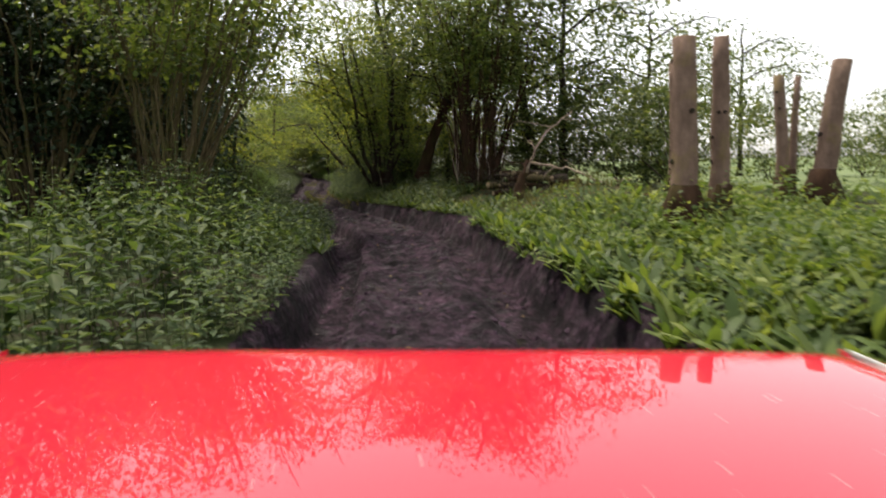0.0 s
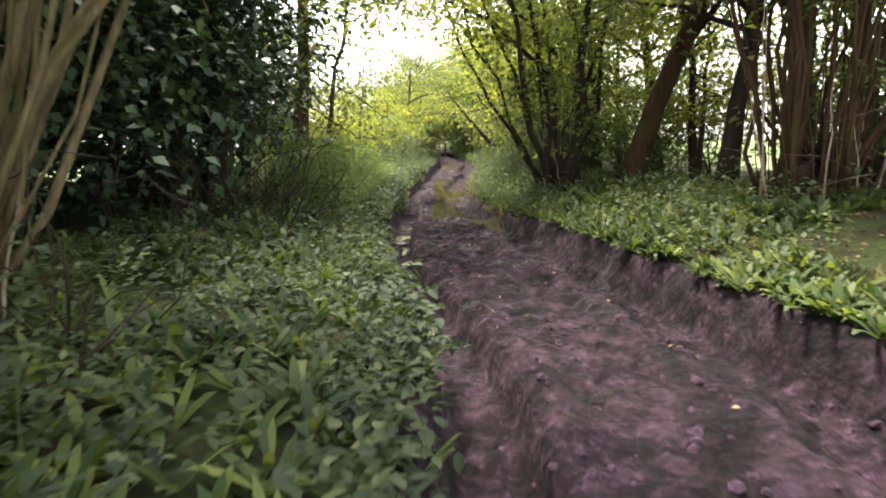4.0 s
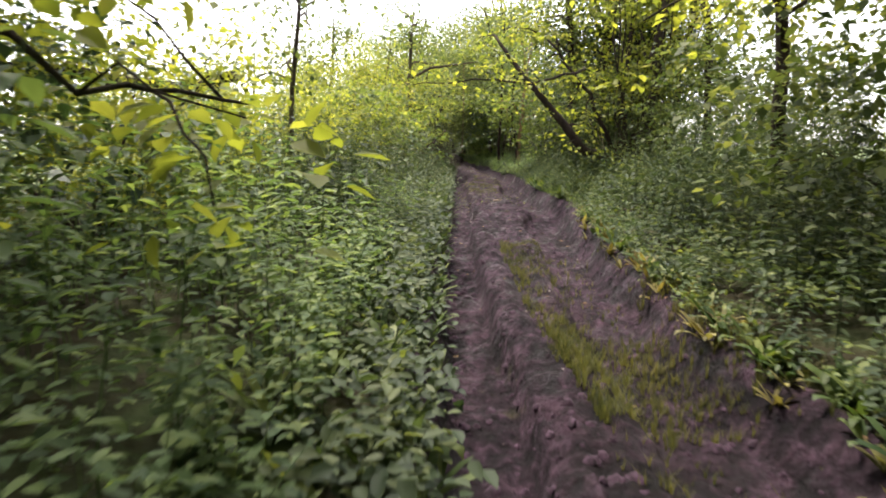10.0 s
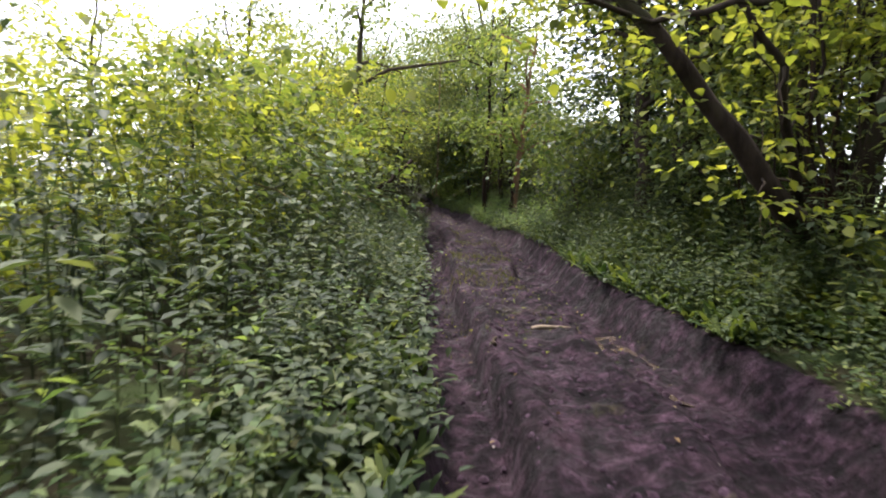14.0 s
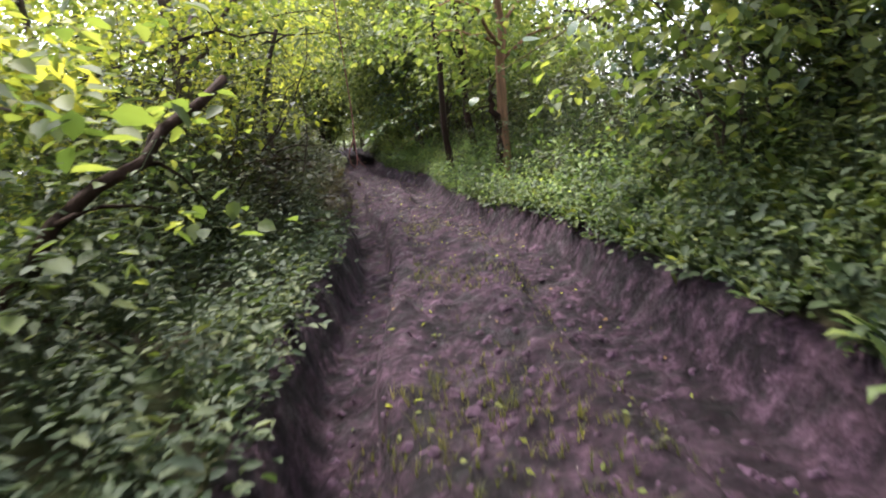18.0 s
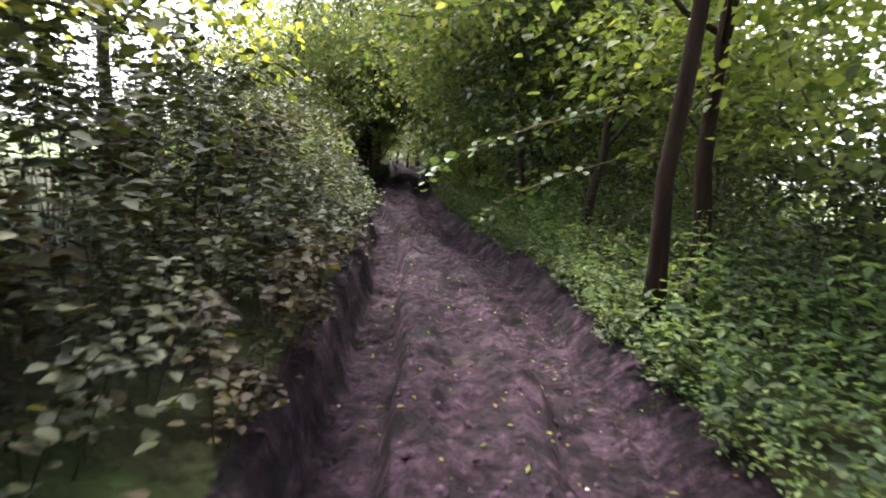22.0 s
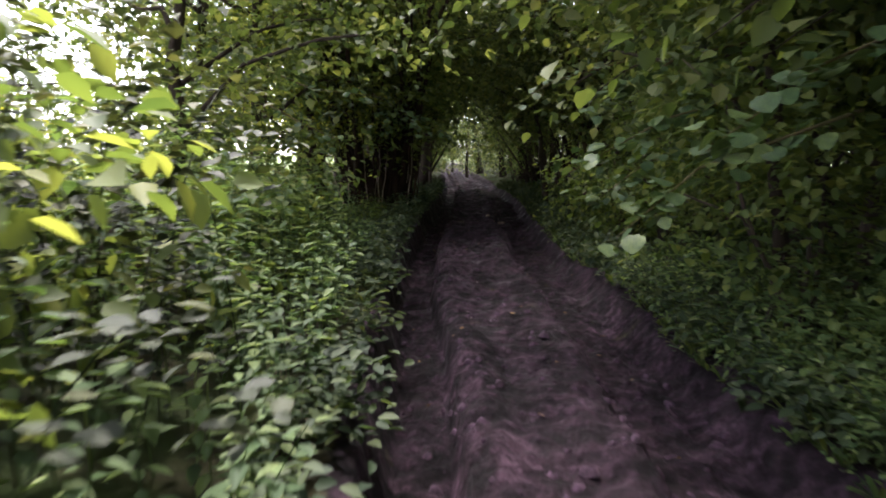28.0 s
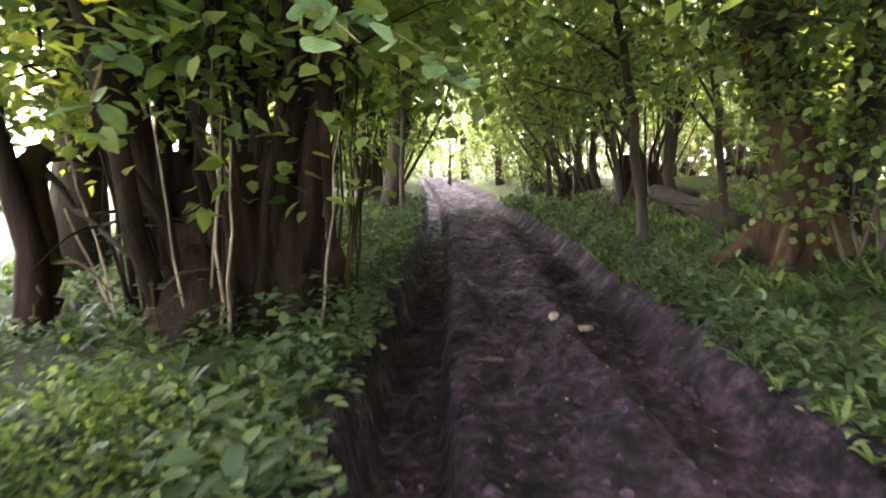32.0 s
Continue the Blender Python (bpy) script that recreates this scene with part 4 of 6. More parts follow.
coppice_stool(-14.1, 80.6, 211, 26, 5.5, 2.2, 0.032, 0.5, BARK_STUMP, LEAF_HAZEL, 0.4, 7, (-0.3, 0), "coppice stool with dark leaning stems on a brown bank", old=8, rods=24)
coppice_stool(-11.9, 81.8, 212, 26, 5.0, 2.0, 0.022, 0.6, BARK_HAZEL, LEAF_HAZEL, 0.5, 5, (0.2, 0), "coppice stool with thin upright rods on a brown bank", old=2, rods=40)

# single trees
tree(-0.8, 21.0, 221, 8.5, 0.21, 2.2, 4.0, (4.4, 0.9), BARK_BROWN, LEAF_WOOD, 70, label="single trunk leaning away from the lane, mossy foot", n_limb=4, wob=0.02)
tree(-8.5, 23.9, 222, 6.5, 0.24, 2.6, 2.6, (0.3, 0.5), BARK_ORANGE, LEAF_HAZEL, 70, label="stout brown forked tree above nettles")
tree(-8.0, 24.2, 232, 6.5, 0.075, 2.2, 2.6, (1.2, 0.3), BARK_GREY, LEAF_HAZEL, 60, label="leaning grey stem beside a stout tree")
tree(-8.3, 50.5, 223, 5.5, 0.105, 1.8, 2.3, (0.5, 0.2), BARK_SNAG, LEAF_HAZEL, 50, label="slim orange-brown mossy tree")
tree(-9.4, 53.1, 224, 7.0, 0.075, 2.0, 2.4, (0.1, 0.1), BARK_STUMP, LEAF_HAZEL, 70, label="slim dark trunk in leaf")
tree(-8.95, 54.1, 225, 7.0, 0.085, 2.0, 2.4, (0.15, 0.2), BARK_STUMP, LEAF_HAZEL, 60, label="brown trunk standing close to its twin")
tree(-18.4, 70.7, 226, 6.5, 0.08, 1.8, 2.4, (-0.9, 0.2), BARK_STUMP, LEAF_HAZEL, 90, label="slim pale trunk beside the meadow", n_limb=5)
tree(-13.2, 74.5, 227, 6.5, 0.31, 2.6, 2.8, (-2.2, -1.0), BARK_BROWN, LEAF_HAZEL, 130, ivy=1100, label="thick bent trunk with ivy at its foot")
tree(-12.75, 74.7, 234, 6.5, 0.2, 2.2, 2.8, (0.6, -0.6), BARK_DARK, LEAF_HAZEL, 70, ivy=500, label="ivied upright trunk beside a thick bent one")
tree(-5.3, 41.7, 228, 6.0, 0.26, 2.4, 2.4, (0.6, 0.4), BARK_DARK, LEAF_WOOD, 90, label="big dark tree on the high bank")
tree(-5.8, 41.9, 230, 6.0, 0.15, 2.0, 2.4, (-0.4, 0.3), BARK_DARK, LEAF_BRIGHT, 60, label="dark stem beside a big tree")
tree(-3.6, 43.0, 229, 6.5, 0.3, 2.6, 2.4, (-0.1, 0.2), BARK_DARK, LEAF_WOOD, 110, ivy=900, label="ivy-clad dark tree on the high bank")
tree(-9.8, 31.5, 231, 5.0, 0.045, 1.1, 1.6, (0.5, 0.1), BARK_GREY, LEAF_WOOD, 45, leaf_size=0.1, label="thin sapling standing in nettles")
tree(-12.3, 27.6, 233, 6.5, 0.16, 2.4, 2.2, (0.8, 0.4), BARK_DARK, LEAF_WOOD, 80, label="open-crowned dark tree beyond nettles")

# woodland behind, by kinds
KINDS = {
    "oak": tree(-9.9, 19.8, 301, 5.6, 0.11, 2.8, 1.3, (0.3, 0), BARK_DARK, LEAF_WOOD, 150, 34, 0.13, label="woodland tree with dark trunk and full crown"),
    "holly": tree(-9.4, 16.6, 302, 5.5, 0.14, 2.4, 0.7, (0, 0.2), BARK_DARK, LEAF_DARK, 200, 34, leaf_size=0.15, label="dense dark evergreen tree"),
    "ash": tree(3.2, 24.0, 303, 5.2, 0.07, 2.7, 1.3, (-0.5, 0), BARK_GREY, LEAF_BRIGHT, 130, 40, 0.115, label="slender bright-leaved woodland tree"),
    "ivied": tree(-7.8, 18.9, 304, 6.0, 0.15, 2.4, 1.8, (0.2, 0), BARK_DARK, LEAF_DARK, 150, ivy=1300, label="tree with an ivy-covered trunk"),
    "rod": tree(-8.0, 57.0, 308, 4.6, 0.05, 2.3, 2.1, (0.6, 0), BARK_GREY, LEAF_HAZEL, 100, leaf_size=0.12, shape=LEAF6, label="slim arching hazel with layered leaves"),
    "arch": tree(-9.7, 57.0, 309, 4.8, 0.07, 2.5, 2.4, (0.7, 0), BARK_DARK, LEAF_WOOD, 160, per=24, leaf_size=0.13, shape=LEAF6, label="bent dark-stemmed tree arching over the lane"),
    "tall": tree(-7.6, 18.6, 310, 9.0, 0.16, 3.6, 3.7, (1.6, 0.3), BARK_DARK, LEAF_WOOD, 200, 38, 0.14, 0.5, label="tall woodland tree with a high spreading crown"),
    "gold": tree(-3.4, 40.6, 315, 8.0, 0.1, 3.0, 3.0, (1.2, 0.2), BARK_DARK, LEAF_BRIGHT, 150, 36, 0.105, 0.45, label="slender tree with sunlit yellow-green leaves"),
    "roof": tree(-10.3, 61.6, 316, 8.0, 0.075, 4.2, 3.5, (-1.6, 0.2), BARK_DARK, LEAF_WOOD, 200, 44, 0.14, 0.5, label="slender tree with a wide dense crown over the lane"),
    "shrub": bush(-15.9, 62.4, 311, 1.0, 1.0, 1.5, LEAF_HAZEL, 0.085, 85, 24, label="low bright hazel shrub at the lane's edge", z0=0.1, shape=LEAF6, spread=0.22),
    "curtain": bush(-10.9, 62.3, 312, 1.1, 1.2, 3.3, LEAF_HAZEL, 0.1, 120, 20, label="hazel bush with leaves hanging to the ground", z0=0.35, shape=LEAF6, spread=0.24),
    "copse": bush(-5.2, 84.0, 313, 2.7, 2.7, 4.4, LEAF_WOOD, 0.16, 125, 46, label="dense shaded thicket of leafy thorn", z0=0.1, spread=0.5),
    # Thicket in the dark leaf, so the wood's gloom lies in its colour.
    "gloom": bush(-10.8, 15.6, 314, 2.3, 2.3, 4.6, LEAF_DARK, 0.125, 150, 34, label="dense evergreen thicket, deep shade put into its leaf colour", z0=0.1, spread=0.45),
    "hazel": bush(-11.0, 37.7, 305, 1.5, 1.5, 2.6, LEAF_HAZEL, 0.11, 95, 24, shape=LEAF6),
    "thorn": bush(5.5, 15.0, 306, 2.0, 2.0, 3.0, LEAF_WOOD, 0.11, 115, 38, label="dense dark-green thorn bush"),
    "sallow": bush(-10.6, 28.5, 307, 1.9, 1.9, 3.1, LEAF_BRIGHT, 0.1, 140, 44, label="bright yellow-green sallow bush"),
}
PLACES = [
    # crowns closing the first bend
    ("tall", -1.4, 25.2, 180, 1.0), ("tall", 0.4, 27.5, 180, 1.0), ("oak", -0.6, 29.0), ("tall", 3.0, 20.6, 150, 1.05), ("thorn", 1.6, 26.5), ("thorn", 0.6, 31.5),
    ("gold", -3.2, 31.2, 170, 0.95), ("gold", -2.2, 28.8, 190, 0.85), ("gold", -2.6, 39.2, 180, 1.0),
    # dark wood's corner before the open stretch, shade put into leaf colour
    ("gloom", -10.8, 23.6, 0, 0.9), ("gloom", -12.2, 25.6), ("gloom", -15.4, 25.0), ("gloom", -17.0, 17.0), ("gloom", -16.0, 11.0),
    # crowns over the rutted ridge
    ("tall", -3.9, 42.4, 180, 0.9), ("gloom", -4.6, 44.2, 0, 0.85), ("holly", -5.6, 46.4, 90, 0.8),
    # leaves hanging before the meadow
    ("ash", -19.7, 72.8, 40, 0.95), ("ash", -20.2, 75.6, 140, 1.0), ("ash", -19.4, 70.2, 250, 0.85),
    # the tunnel's end
    ("copse", -22.4, 87.6, 0, 0.8), ("copse", -16.0, 89.4, 90, 0.85), ("curtain", -20.8, 85.2, 0, 1.1), ("curtain", -16.6, 85.6, 30, 1.1), ("copse", -23.4, 93.0, 40, 0.9), ("copse", -18.2, 94.0, 0, 0.9),
    # dark mouth of the tunnel, shade put into holly and thicket leaves
    ("oak", -17.7, 65.6, 30, 0.85), ("oak", -18.6, 68.8, 100, 0.9), ("holly", -9.4, 59.6, 60, 0.9), ("gloom", -8.9, 62.4, 0, 0.9), ("holly", -9.2, 65.6, 10, 0.9), ("tall", -9.9, 60.8, 180, 0.9),
    # high hedge before the tunnel
    ("hazel", -18.3, 66.6, 0, 0.95), ("oak", -21.4, 78.6, 60, 0.95),
    # high canopy over the dark wood and the lane's first bend
    ("tall", -8.5, 13.8), ("tall", -11.0, 11.0), ("tall", -12.8, 13.6, 0), ("tall", 0.6, 19.6), ("tall", -9.8, 8.6), ("tall", -11.5, 16.0), ("tall", -12.5, 5.0), 
    ("gloom", -7.6, 14.6), ("gloom", -11.8, 13.0), ("gloom", -9.6, 18.2), ("gloom", -13.0, 9.0), ("gloom", -12.5, 17.5), ("gloom", -13.8, 21.0), ("gloom", -14.6, 5.5), ("gloom", -11.4, 26.2),
    ("tall", 1.7, 19.4, 180), ("gold", 0.7, 23.0, 170), ("hazel", -4.0, 48.8),  
    ("gold", -5.6, 45.0, 170, 1.35), ("gold", -12.6, 49.5, 0, 0.55), 
    ("tall", -19.6, 72.4, 0, 1.2), ("tall", -20.4, 76.4, 0, 1.2), ("tall", -9.6, 66.6, 180, 1.1),
    ("ivied", -4.4, 43.3), ("holly", -2.8, 44.6),
    ("tall", -10.9, 74.6, 180, 1.2), ("tall", -19.0, 80.0, 0, 1.1), ("gold", -1.2, 26.0, 180, 1.0),
    # high canopy over the tunnel
    ("tall", -11.6, 69.4, 180), ("tall", -19.8, 77.6, 0), ("tall", -20.8, 83.6, 0), ("tall", -16.4, 86.4, 180), ("tall", -23.0, 89.0, 0),
    ("tall", -18.2, 92.5, 180), ("tall", -24.0, 95.0, 0), ("tall", -21.0, 101.0, 180), ("copse", -24.4, 112.5), ("copse", -27.5, 114.0), ("copse", -21.5, 113.0), ("copse", -31.5, 113.0),
    ("arch", -11.0, 61.9, 180), ("arch", -12.0, 64.6, 180), ("arch", -14.6, 75.4, 180),
    ("gloom", -8.2, 16.9), ("curtain", -12.2, 70.6), ("curtain", -11.6, 68.8), ("copse", -23.5, 67.5, 0, 0.6),
    ("curtain", -12.9, 73.9), ("curtain", -12.3, 72.3), ("copse", -0.6, 39.6, 0, 0.6), ("thorn", -3.0, 41.6), ("curtain", -10.6, 61.6),
    ("roof", -10.7, 65.2, 0, 1.0), ("roof", -19.0, 67.6, 180, 1.0), ("roof", -12.4, 73.6, 0, 1.05), ("roof", -13.8, 78.0, 0, 1.05), ("roof", -20.2, 75.6, 180, 1.05), ("roof", -14.8, 82.6, 0, 1.05),
    ("roof", -21.6, 81.4, 180, 1.05), ("roof", -16.2, 87.4, 0, 1.1), ("copse", -11.0, 83.4), ("copse", -10.0, 78.4),
    # leaf walls close to the lane
    ("shrub", -15.6, 60.6), ("shrub", -16.6, 64.0), ("shrub", -16.9, 65.4), ("shrub", -17.6, 63.0), ("shrub", -17.2, 61.2), ("shrub", -15.3, 58.4), ("shrub", -16.0, 59.4), ("shrub", -12.9, 69.6), ("shrub", -12.4, 68.2),
    ("curtain", -10.3, 60.4), ("curtain", -12.0, 64.2), ("curtain", -9.4, 58.2), ("curtain", -11.4, 66.6), ("curtain", -9.9, 63.6), ("curtain", -8.4, 55.4), ("curtain", -7.8, 53.6),
    # thickets closing the wood
    ("copse", -5.4, 65.0), ("copse", -6.6, 70.0), ("copse", -7.4, 75.0), ("copse", -8.0, 80.5), ("copse", -9.4, 85.5), ("copse", -11.5, 90.0), ("copse", -14.5, 93.0), ("copse", -17.5, 96.5),
    ("copse", -25.0, 96.0), ("copse", -28.0, 100.0), ("copse", -24.5, 101.5), ("copse", -31.0, 105.0), ("copse", -23.0, 91.0), ("copse", -21.5, 104.0), ("copse", -27.5, 108.0), 
    ("copse", -23.5, 84.5), ("copse", -5.0, 79.0),
    # dark wood left of the start
    ("holly", -11.5, 14.5), ("holly", -12.0, 18.0), ("holly", -13.4, 23.4), ("holly", -13.5, 11.0), ("oak", -15.0, 15.0), ("holly", -8.2, 15.0), ("ash", -12.6, 27.4),
    ("holly", -16.5, 20.0), ("oak", -13.0, 24.0), ("ivied", -9.2, 21.0), ("ivied", -10.5, 17.6), ("oak", -17.0, 8.0), ("holly", -14.5, 6.5), ("oak", -11.0, 9.0), ("holly", -18, 13),
    ("ivied", -7.4, 17.4), ("holly", -8.9, 19.8), ("holly", -8.4, 18.0),
    # right, behind the stools
    ("ash", 0.9, 24.0), ("oak", 3.6, 19.0), ("thorn", 3.6, 22.0), ("thorn", 2.9, 17.8), ("thorn", 5.0, 17.5),
    ("thorn", 6.5, 19.5), ("thorn", 4.5, 25.5), ("oak", 7.0, 22.0), ("thorn", 10.5, 20.0), ("thorn", 11.5, 15.0),
    ("thorn", -2.4, 29.0), ("thorn", -0.4, 25.0), ("thorn", -2.6, 37.0),
    # left, beyond the nettles
    ("sallow", -10.9, 33.6, 40, 0.72), ("sallow", -11.2, 30.6, 110, 0.7), ("sallow", -11.2, 36.4, 200, 0.78), ("sallow", -13.2, 34.8, 300, 0.8), ("sallow", -13.0, 31.8, 15, 0.75), ("thorn", -14.0, 25.5), 
    ("ash", -13.4, 43.5, 20, 0.75), ("ash", -16.5, 43.0), ("sallow", -13.0, 42.6), ("thorn", -19.0, 44.0),
    ("ash", -12.9, 45.6, 200, 0.75), ("sallow", -13.2, 47.5, 0, 0.9), ("hazel", -11.5, 41.5), ("hazel", -12.2, 44.0), ("sallow", -14.8, 48.5), ("thorn", -17.5, 50.0),
    # right, on the high bank
    ("thorn", -5.3, 44.4), ("hazel", -6.5, 44.8), ("thorn", -4.9, 40.0), 
    ("hazel", -7.9, 57.6), ("oak", -5.0, 76.0), 
    # low hedge left, meadow beyond
    ("sallow", -19.6, 64.6, 0, 0.6),
    # the dark tunnel
    ("oak", -9.6, 60.4), ("oak", -9.3, 63.7), ("hazel", -10.6, 62.0), ("hazel", -10.9, 64.2), ("ivied", -9.0, 66.8), ("hazel", -11.2, 66.4), 
    ("oak", -7.0, 69.0), ("hazel", -11.2, 69.8), ("oak", -10.0, 71.5), ("oak", -11.6, 72.0), ("ash", -10.5, 77.0), ("oak", -9.0, 82.0), ("hazel", -10.6, 79.5),
    ("ash", -22.8, 87.0), ("oak", -17.0, 90.5), ("oak", -24.5, 91.0), ("ash", -11.0, 90.0), ("ash", -24.0, 82.5), ("ash", -27.0, 90.0), ("ash", -13.0, 95.0), 
    ("ash", -7.0, 76.0), ("ash", -7.0, 88.0),
    # leaning over the lane
    ("arch", -10.7, 60.0, 180), ("arch", -10.9, 63.0, 180), ("arch", -11.3, 66.0, 180), ("arch", -12.9, 72.6, 180), ("arch", -13.6, 76.0, 180), ("arch", -14.6, 79.6, 180), 
    ("arch", -18.8, 73.2, 0), ("arch", -19.6, 77.0, 0), ("arch", -20.6, 83.0, 0), ("arch", -16.0, 84.0, 180), 
    ("rod", -11.0, 61.4), ("rod", -11.4, 65.0), 
    ("rod", -18.4, 78.6), ("rod", -14.6, 80.4), ("oak", -10.4, 67.6), ("rod", -18.6, 74.0),
    ("oak", -21.5, 99.0), ("oak", -26.8, 97.0), ("oak", -19.0, 102.0), ("oak", -24.0, 106.0), ("oak", -30.0, 104.0), ("oak", -4.8, 72.0), ("thorn", -6.0, 65.5), ("thorn", -6.8, 73.0),
    ("thorn", -8.5, 92.0), ("hazel", -8.6, 78.0), ("thorn", -9.5, 86.5), ("thorn", -12.0, 93.0), ("oak", -5.0, 94.0),
    # far hedges
    ("oak", 14.0, 30.0), ("thorn", 16.0, 24.0), ("oak", 13.0, 38.0), 
    ("oak", -30.0, 24.0), ("oak", -27.0, 16.0), ("holly", -22.0, 10.0), ("oak", -24.0, 4.0), ("holly", -21.0, 17.0), ("holly", -20.0, 24.0),
    # hazels hanging before the meadow
    ("rod", -18.9, 69.3, 20, 1.0), ("rod", -20.6, 72.0, 300, 1.05), ("hazel", -21.6, 69.5, 0, 0.9), ("shrub", -18.0, 68.5, 40, 0.6), ("shrub", -17.1, 69.4, 130, 0.38),
    # behind the bramble bank
    ("ash", -15.6, 51.6, 0, 1.1), ("ash", -15.0, 54.6, 90, 1.1), ("oak", -16.4, 49.4, 30, 1.0), ("arch", -14.6, 52.6, 0, 1.0),
    # dark depth of the coppice, its shade put into thicket leaf colour
    ("gloom", -9.0, 88.5, 0, 1.0), ("gloom", -12.0, 91.5, 50, 1.0), ("gloom", -15.2, 95.5, 120, 1.0), ("gloom", -24.8, 87.5, 200, 1.0), ("gloom", -26.0, 93.5, 300, 1.0),
]
r_place = np.random.default_rng(77)
for kind, x, y, *turn in PLACES:
    s = turn[1] if len(turn) > 1 else r_place.uniform(0.85, 1.15)
    copy_thing(KINDS[kind], pose(x, y, gz(x, y) - 0.08, 0, 0, turn[0] if turn else r_place.uniform(0, 360)) @ Matrix.Diagonal((s, s, s * r_place.uniform(0.9, 1.12), 1)))
for x, y, s in [(-62, 40, 2.2), (-66, 52, 2.4), (-60, 64, 2.0), (-70, 75, 2.5), (-64, 88, 2.2), (-58, 102, 2.0), (45, 6, 1.8), (52, 18, 2.2), (48, 32, 2.0), (-48, 115, 2.0), (-36, 124, 2.2), (-22, 128, 2.0), (-10, 122, 2.2), (4, 110, 2.2)]:
    copy_thing(KINDS["oak"], pose(x, y, gz(x, y) - 0.1, 0, 0, 37 * x) @ Matrix.Scale(s, 4))


# ---- limbs over the lane ----
def bough(points, r0, r1, bark, label, seed, sprays=0, leaf=LEAF_BRIGHT, leaf_size=0.1, name="bough"):
    """A bare or leafy bough through given points."""
    rng = np.random.default_rng(seed)
    pts = np.array(points, float)
    n = 5 * (len(pts) - 1) + 1
    k = np.linspace(0, len(pts) - 1, n)
    p = np.stack([np.interp(k, range(len(pts)), pts[:, j]) for j in range(3)], 1)
    p[1:-1] += rng.normal(0, 0.02, (n - 2, 3))
    root = empty_at(name, pose(*p[0]), label, "branch")
    o = p - p[0]
    part_of("limb", tubes_mesh("limb", [tube(o, np.linspace(r0, r1, n), 7, 0.08, rng)], bark), root)
    cs = []
    for i in range(max(3, n // 2)):
        j = rng.integers(n // 4, n)
        tip = o[j] + rand_dirs(rng, 1, 0.5)[0] * rng.uniform(0.35, 0.9)
        part_of("twig", tubes_mesh("twig", [tube(bent(o[j], tip, 5, (0, 0, 0.06), rng, 0.15), np.linspace(min(max(r1, 0.008), 0.018), 0.003, 5), 4)], bark), root)
        cs.append(tip)
    if sprays:
        c = np.vstack([np.array(cs), o[rng.integers(n // 4, n, sprays)] + rng.normal(0, 0.25, (sprays, 3))])
        v, q = clump_leaves(rng, c, 14, 0.2, leaf_size, LEAF6)
        part_of("foliage", quad_mesh("foliage", v, q, leaf), root)
    return root


bough([(-4.7, 38.4, 0.9), (-5.53, 36.7, 1.2), (-6.66, 36.4, 2.5), (-7.5, 36.7, 3.6)], 0.13, 0.03, BARK_DARK, "dark bent limb arching over the lane", 401, 14)
bough([(-5.6, 36.9, 2.9), (-6.7, 36.3, 2.55), (-7.7, 35.2, 2.55), (-8.7, 34.5, 2.4)], 0.03, 0.008, BARK_DARK, "thin dark branch reaching across the lane", 402, 8)
bough([(-4.9, 38.2, 1.2), (-5.5, 37.2, 2.4), (-6.4, 36.9, 3.5)], 0.06, 0.02, BARK_DARK, "dark limb rising from an old stool", 403, 12)
bough([(-2.2, 21.6, 2.6), (-3.2, 20.7, 3.5), (-4.2, 20.0, 3.9), (-5.2, 19.7, 3.7)], 0.04, 0.01, BARK_DARK, "leafy limb reaching high over the lane", 416, 46, LEAF_BRIGHT, 0.1)
bough([(-2.1, 22.0, 3.0), (-3.3, 21.3, 4.3), (-4.6, 20.6, 4.9)], 0.04, 0.01, BARK_DARK, "sunlit leafy limb arching over the lane", 417, 46, LEAF_BRIGHT, 0.1)
bough([(-8.2, 24.0, 2.3), (-7.8, 24.6, 1.9), (-7.3, 24.8, 1.55), (-6.9, 25.2, 1.5)], 0.025, 0.006, BARK_DARK, "drooping twig with fresh leaves", 404, 10, LEAF_BRIGHT)
bough([(-8.0, 24.1, 3.0), (-6.9, 23.5, 2.5), (-5.95, 23.1, 1.95)], 0.03, 0.006, BARK_DARK, "leafy branch hanging over the lane", 405, 12, LEAF_HAZEL, 0.11)
bough([(-2.3, 27.0, 2.6), (-4.0, 28.6, 3.0), (-5.1, 29.4, 2.5)], 0.04, 0.008, BARK_DARK, "bare-stemmed branch over the lane", 406, 12)
bough([(-11.6, 47.3, 0.6), (-11.2, 47.5, 1.1), (-11.3, 47.7, 1.9), (-11.0, 47.9, 2.8)], 0.05, 0.025, BARK_DARK, "hooked dead limb beside the lane", 407, 0)
bough([(-10.9, 41.6, 0.4), (-10.4, 42.2, 1.1), (-9.9, 43.2, 1.75)], 0.042, 0.03, BARK_STUMP, "broken mossy limb leaning up from the bank", 408, 5, LEAF_HAZEL)
bough([(-12.6, 45.8, 2.2), (-11.4, 46.3, 2.6), (-10.3, 46.8, 2.5)], 0.03, 0.008, BARK_DARK, "crooked bare branch above nettles", 409, 8, LEAF_HAZEL)
bough([(-9.6, 29.8, 2.1), (-10.4, 30.2, 2.0), (-11.2, 30.4, 2.1), (-12.3, 28.5, 2.2)], 0.07, 0.09, BARK_DARK, "fallen dead bough lying over nettles", 410, 0)
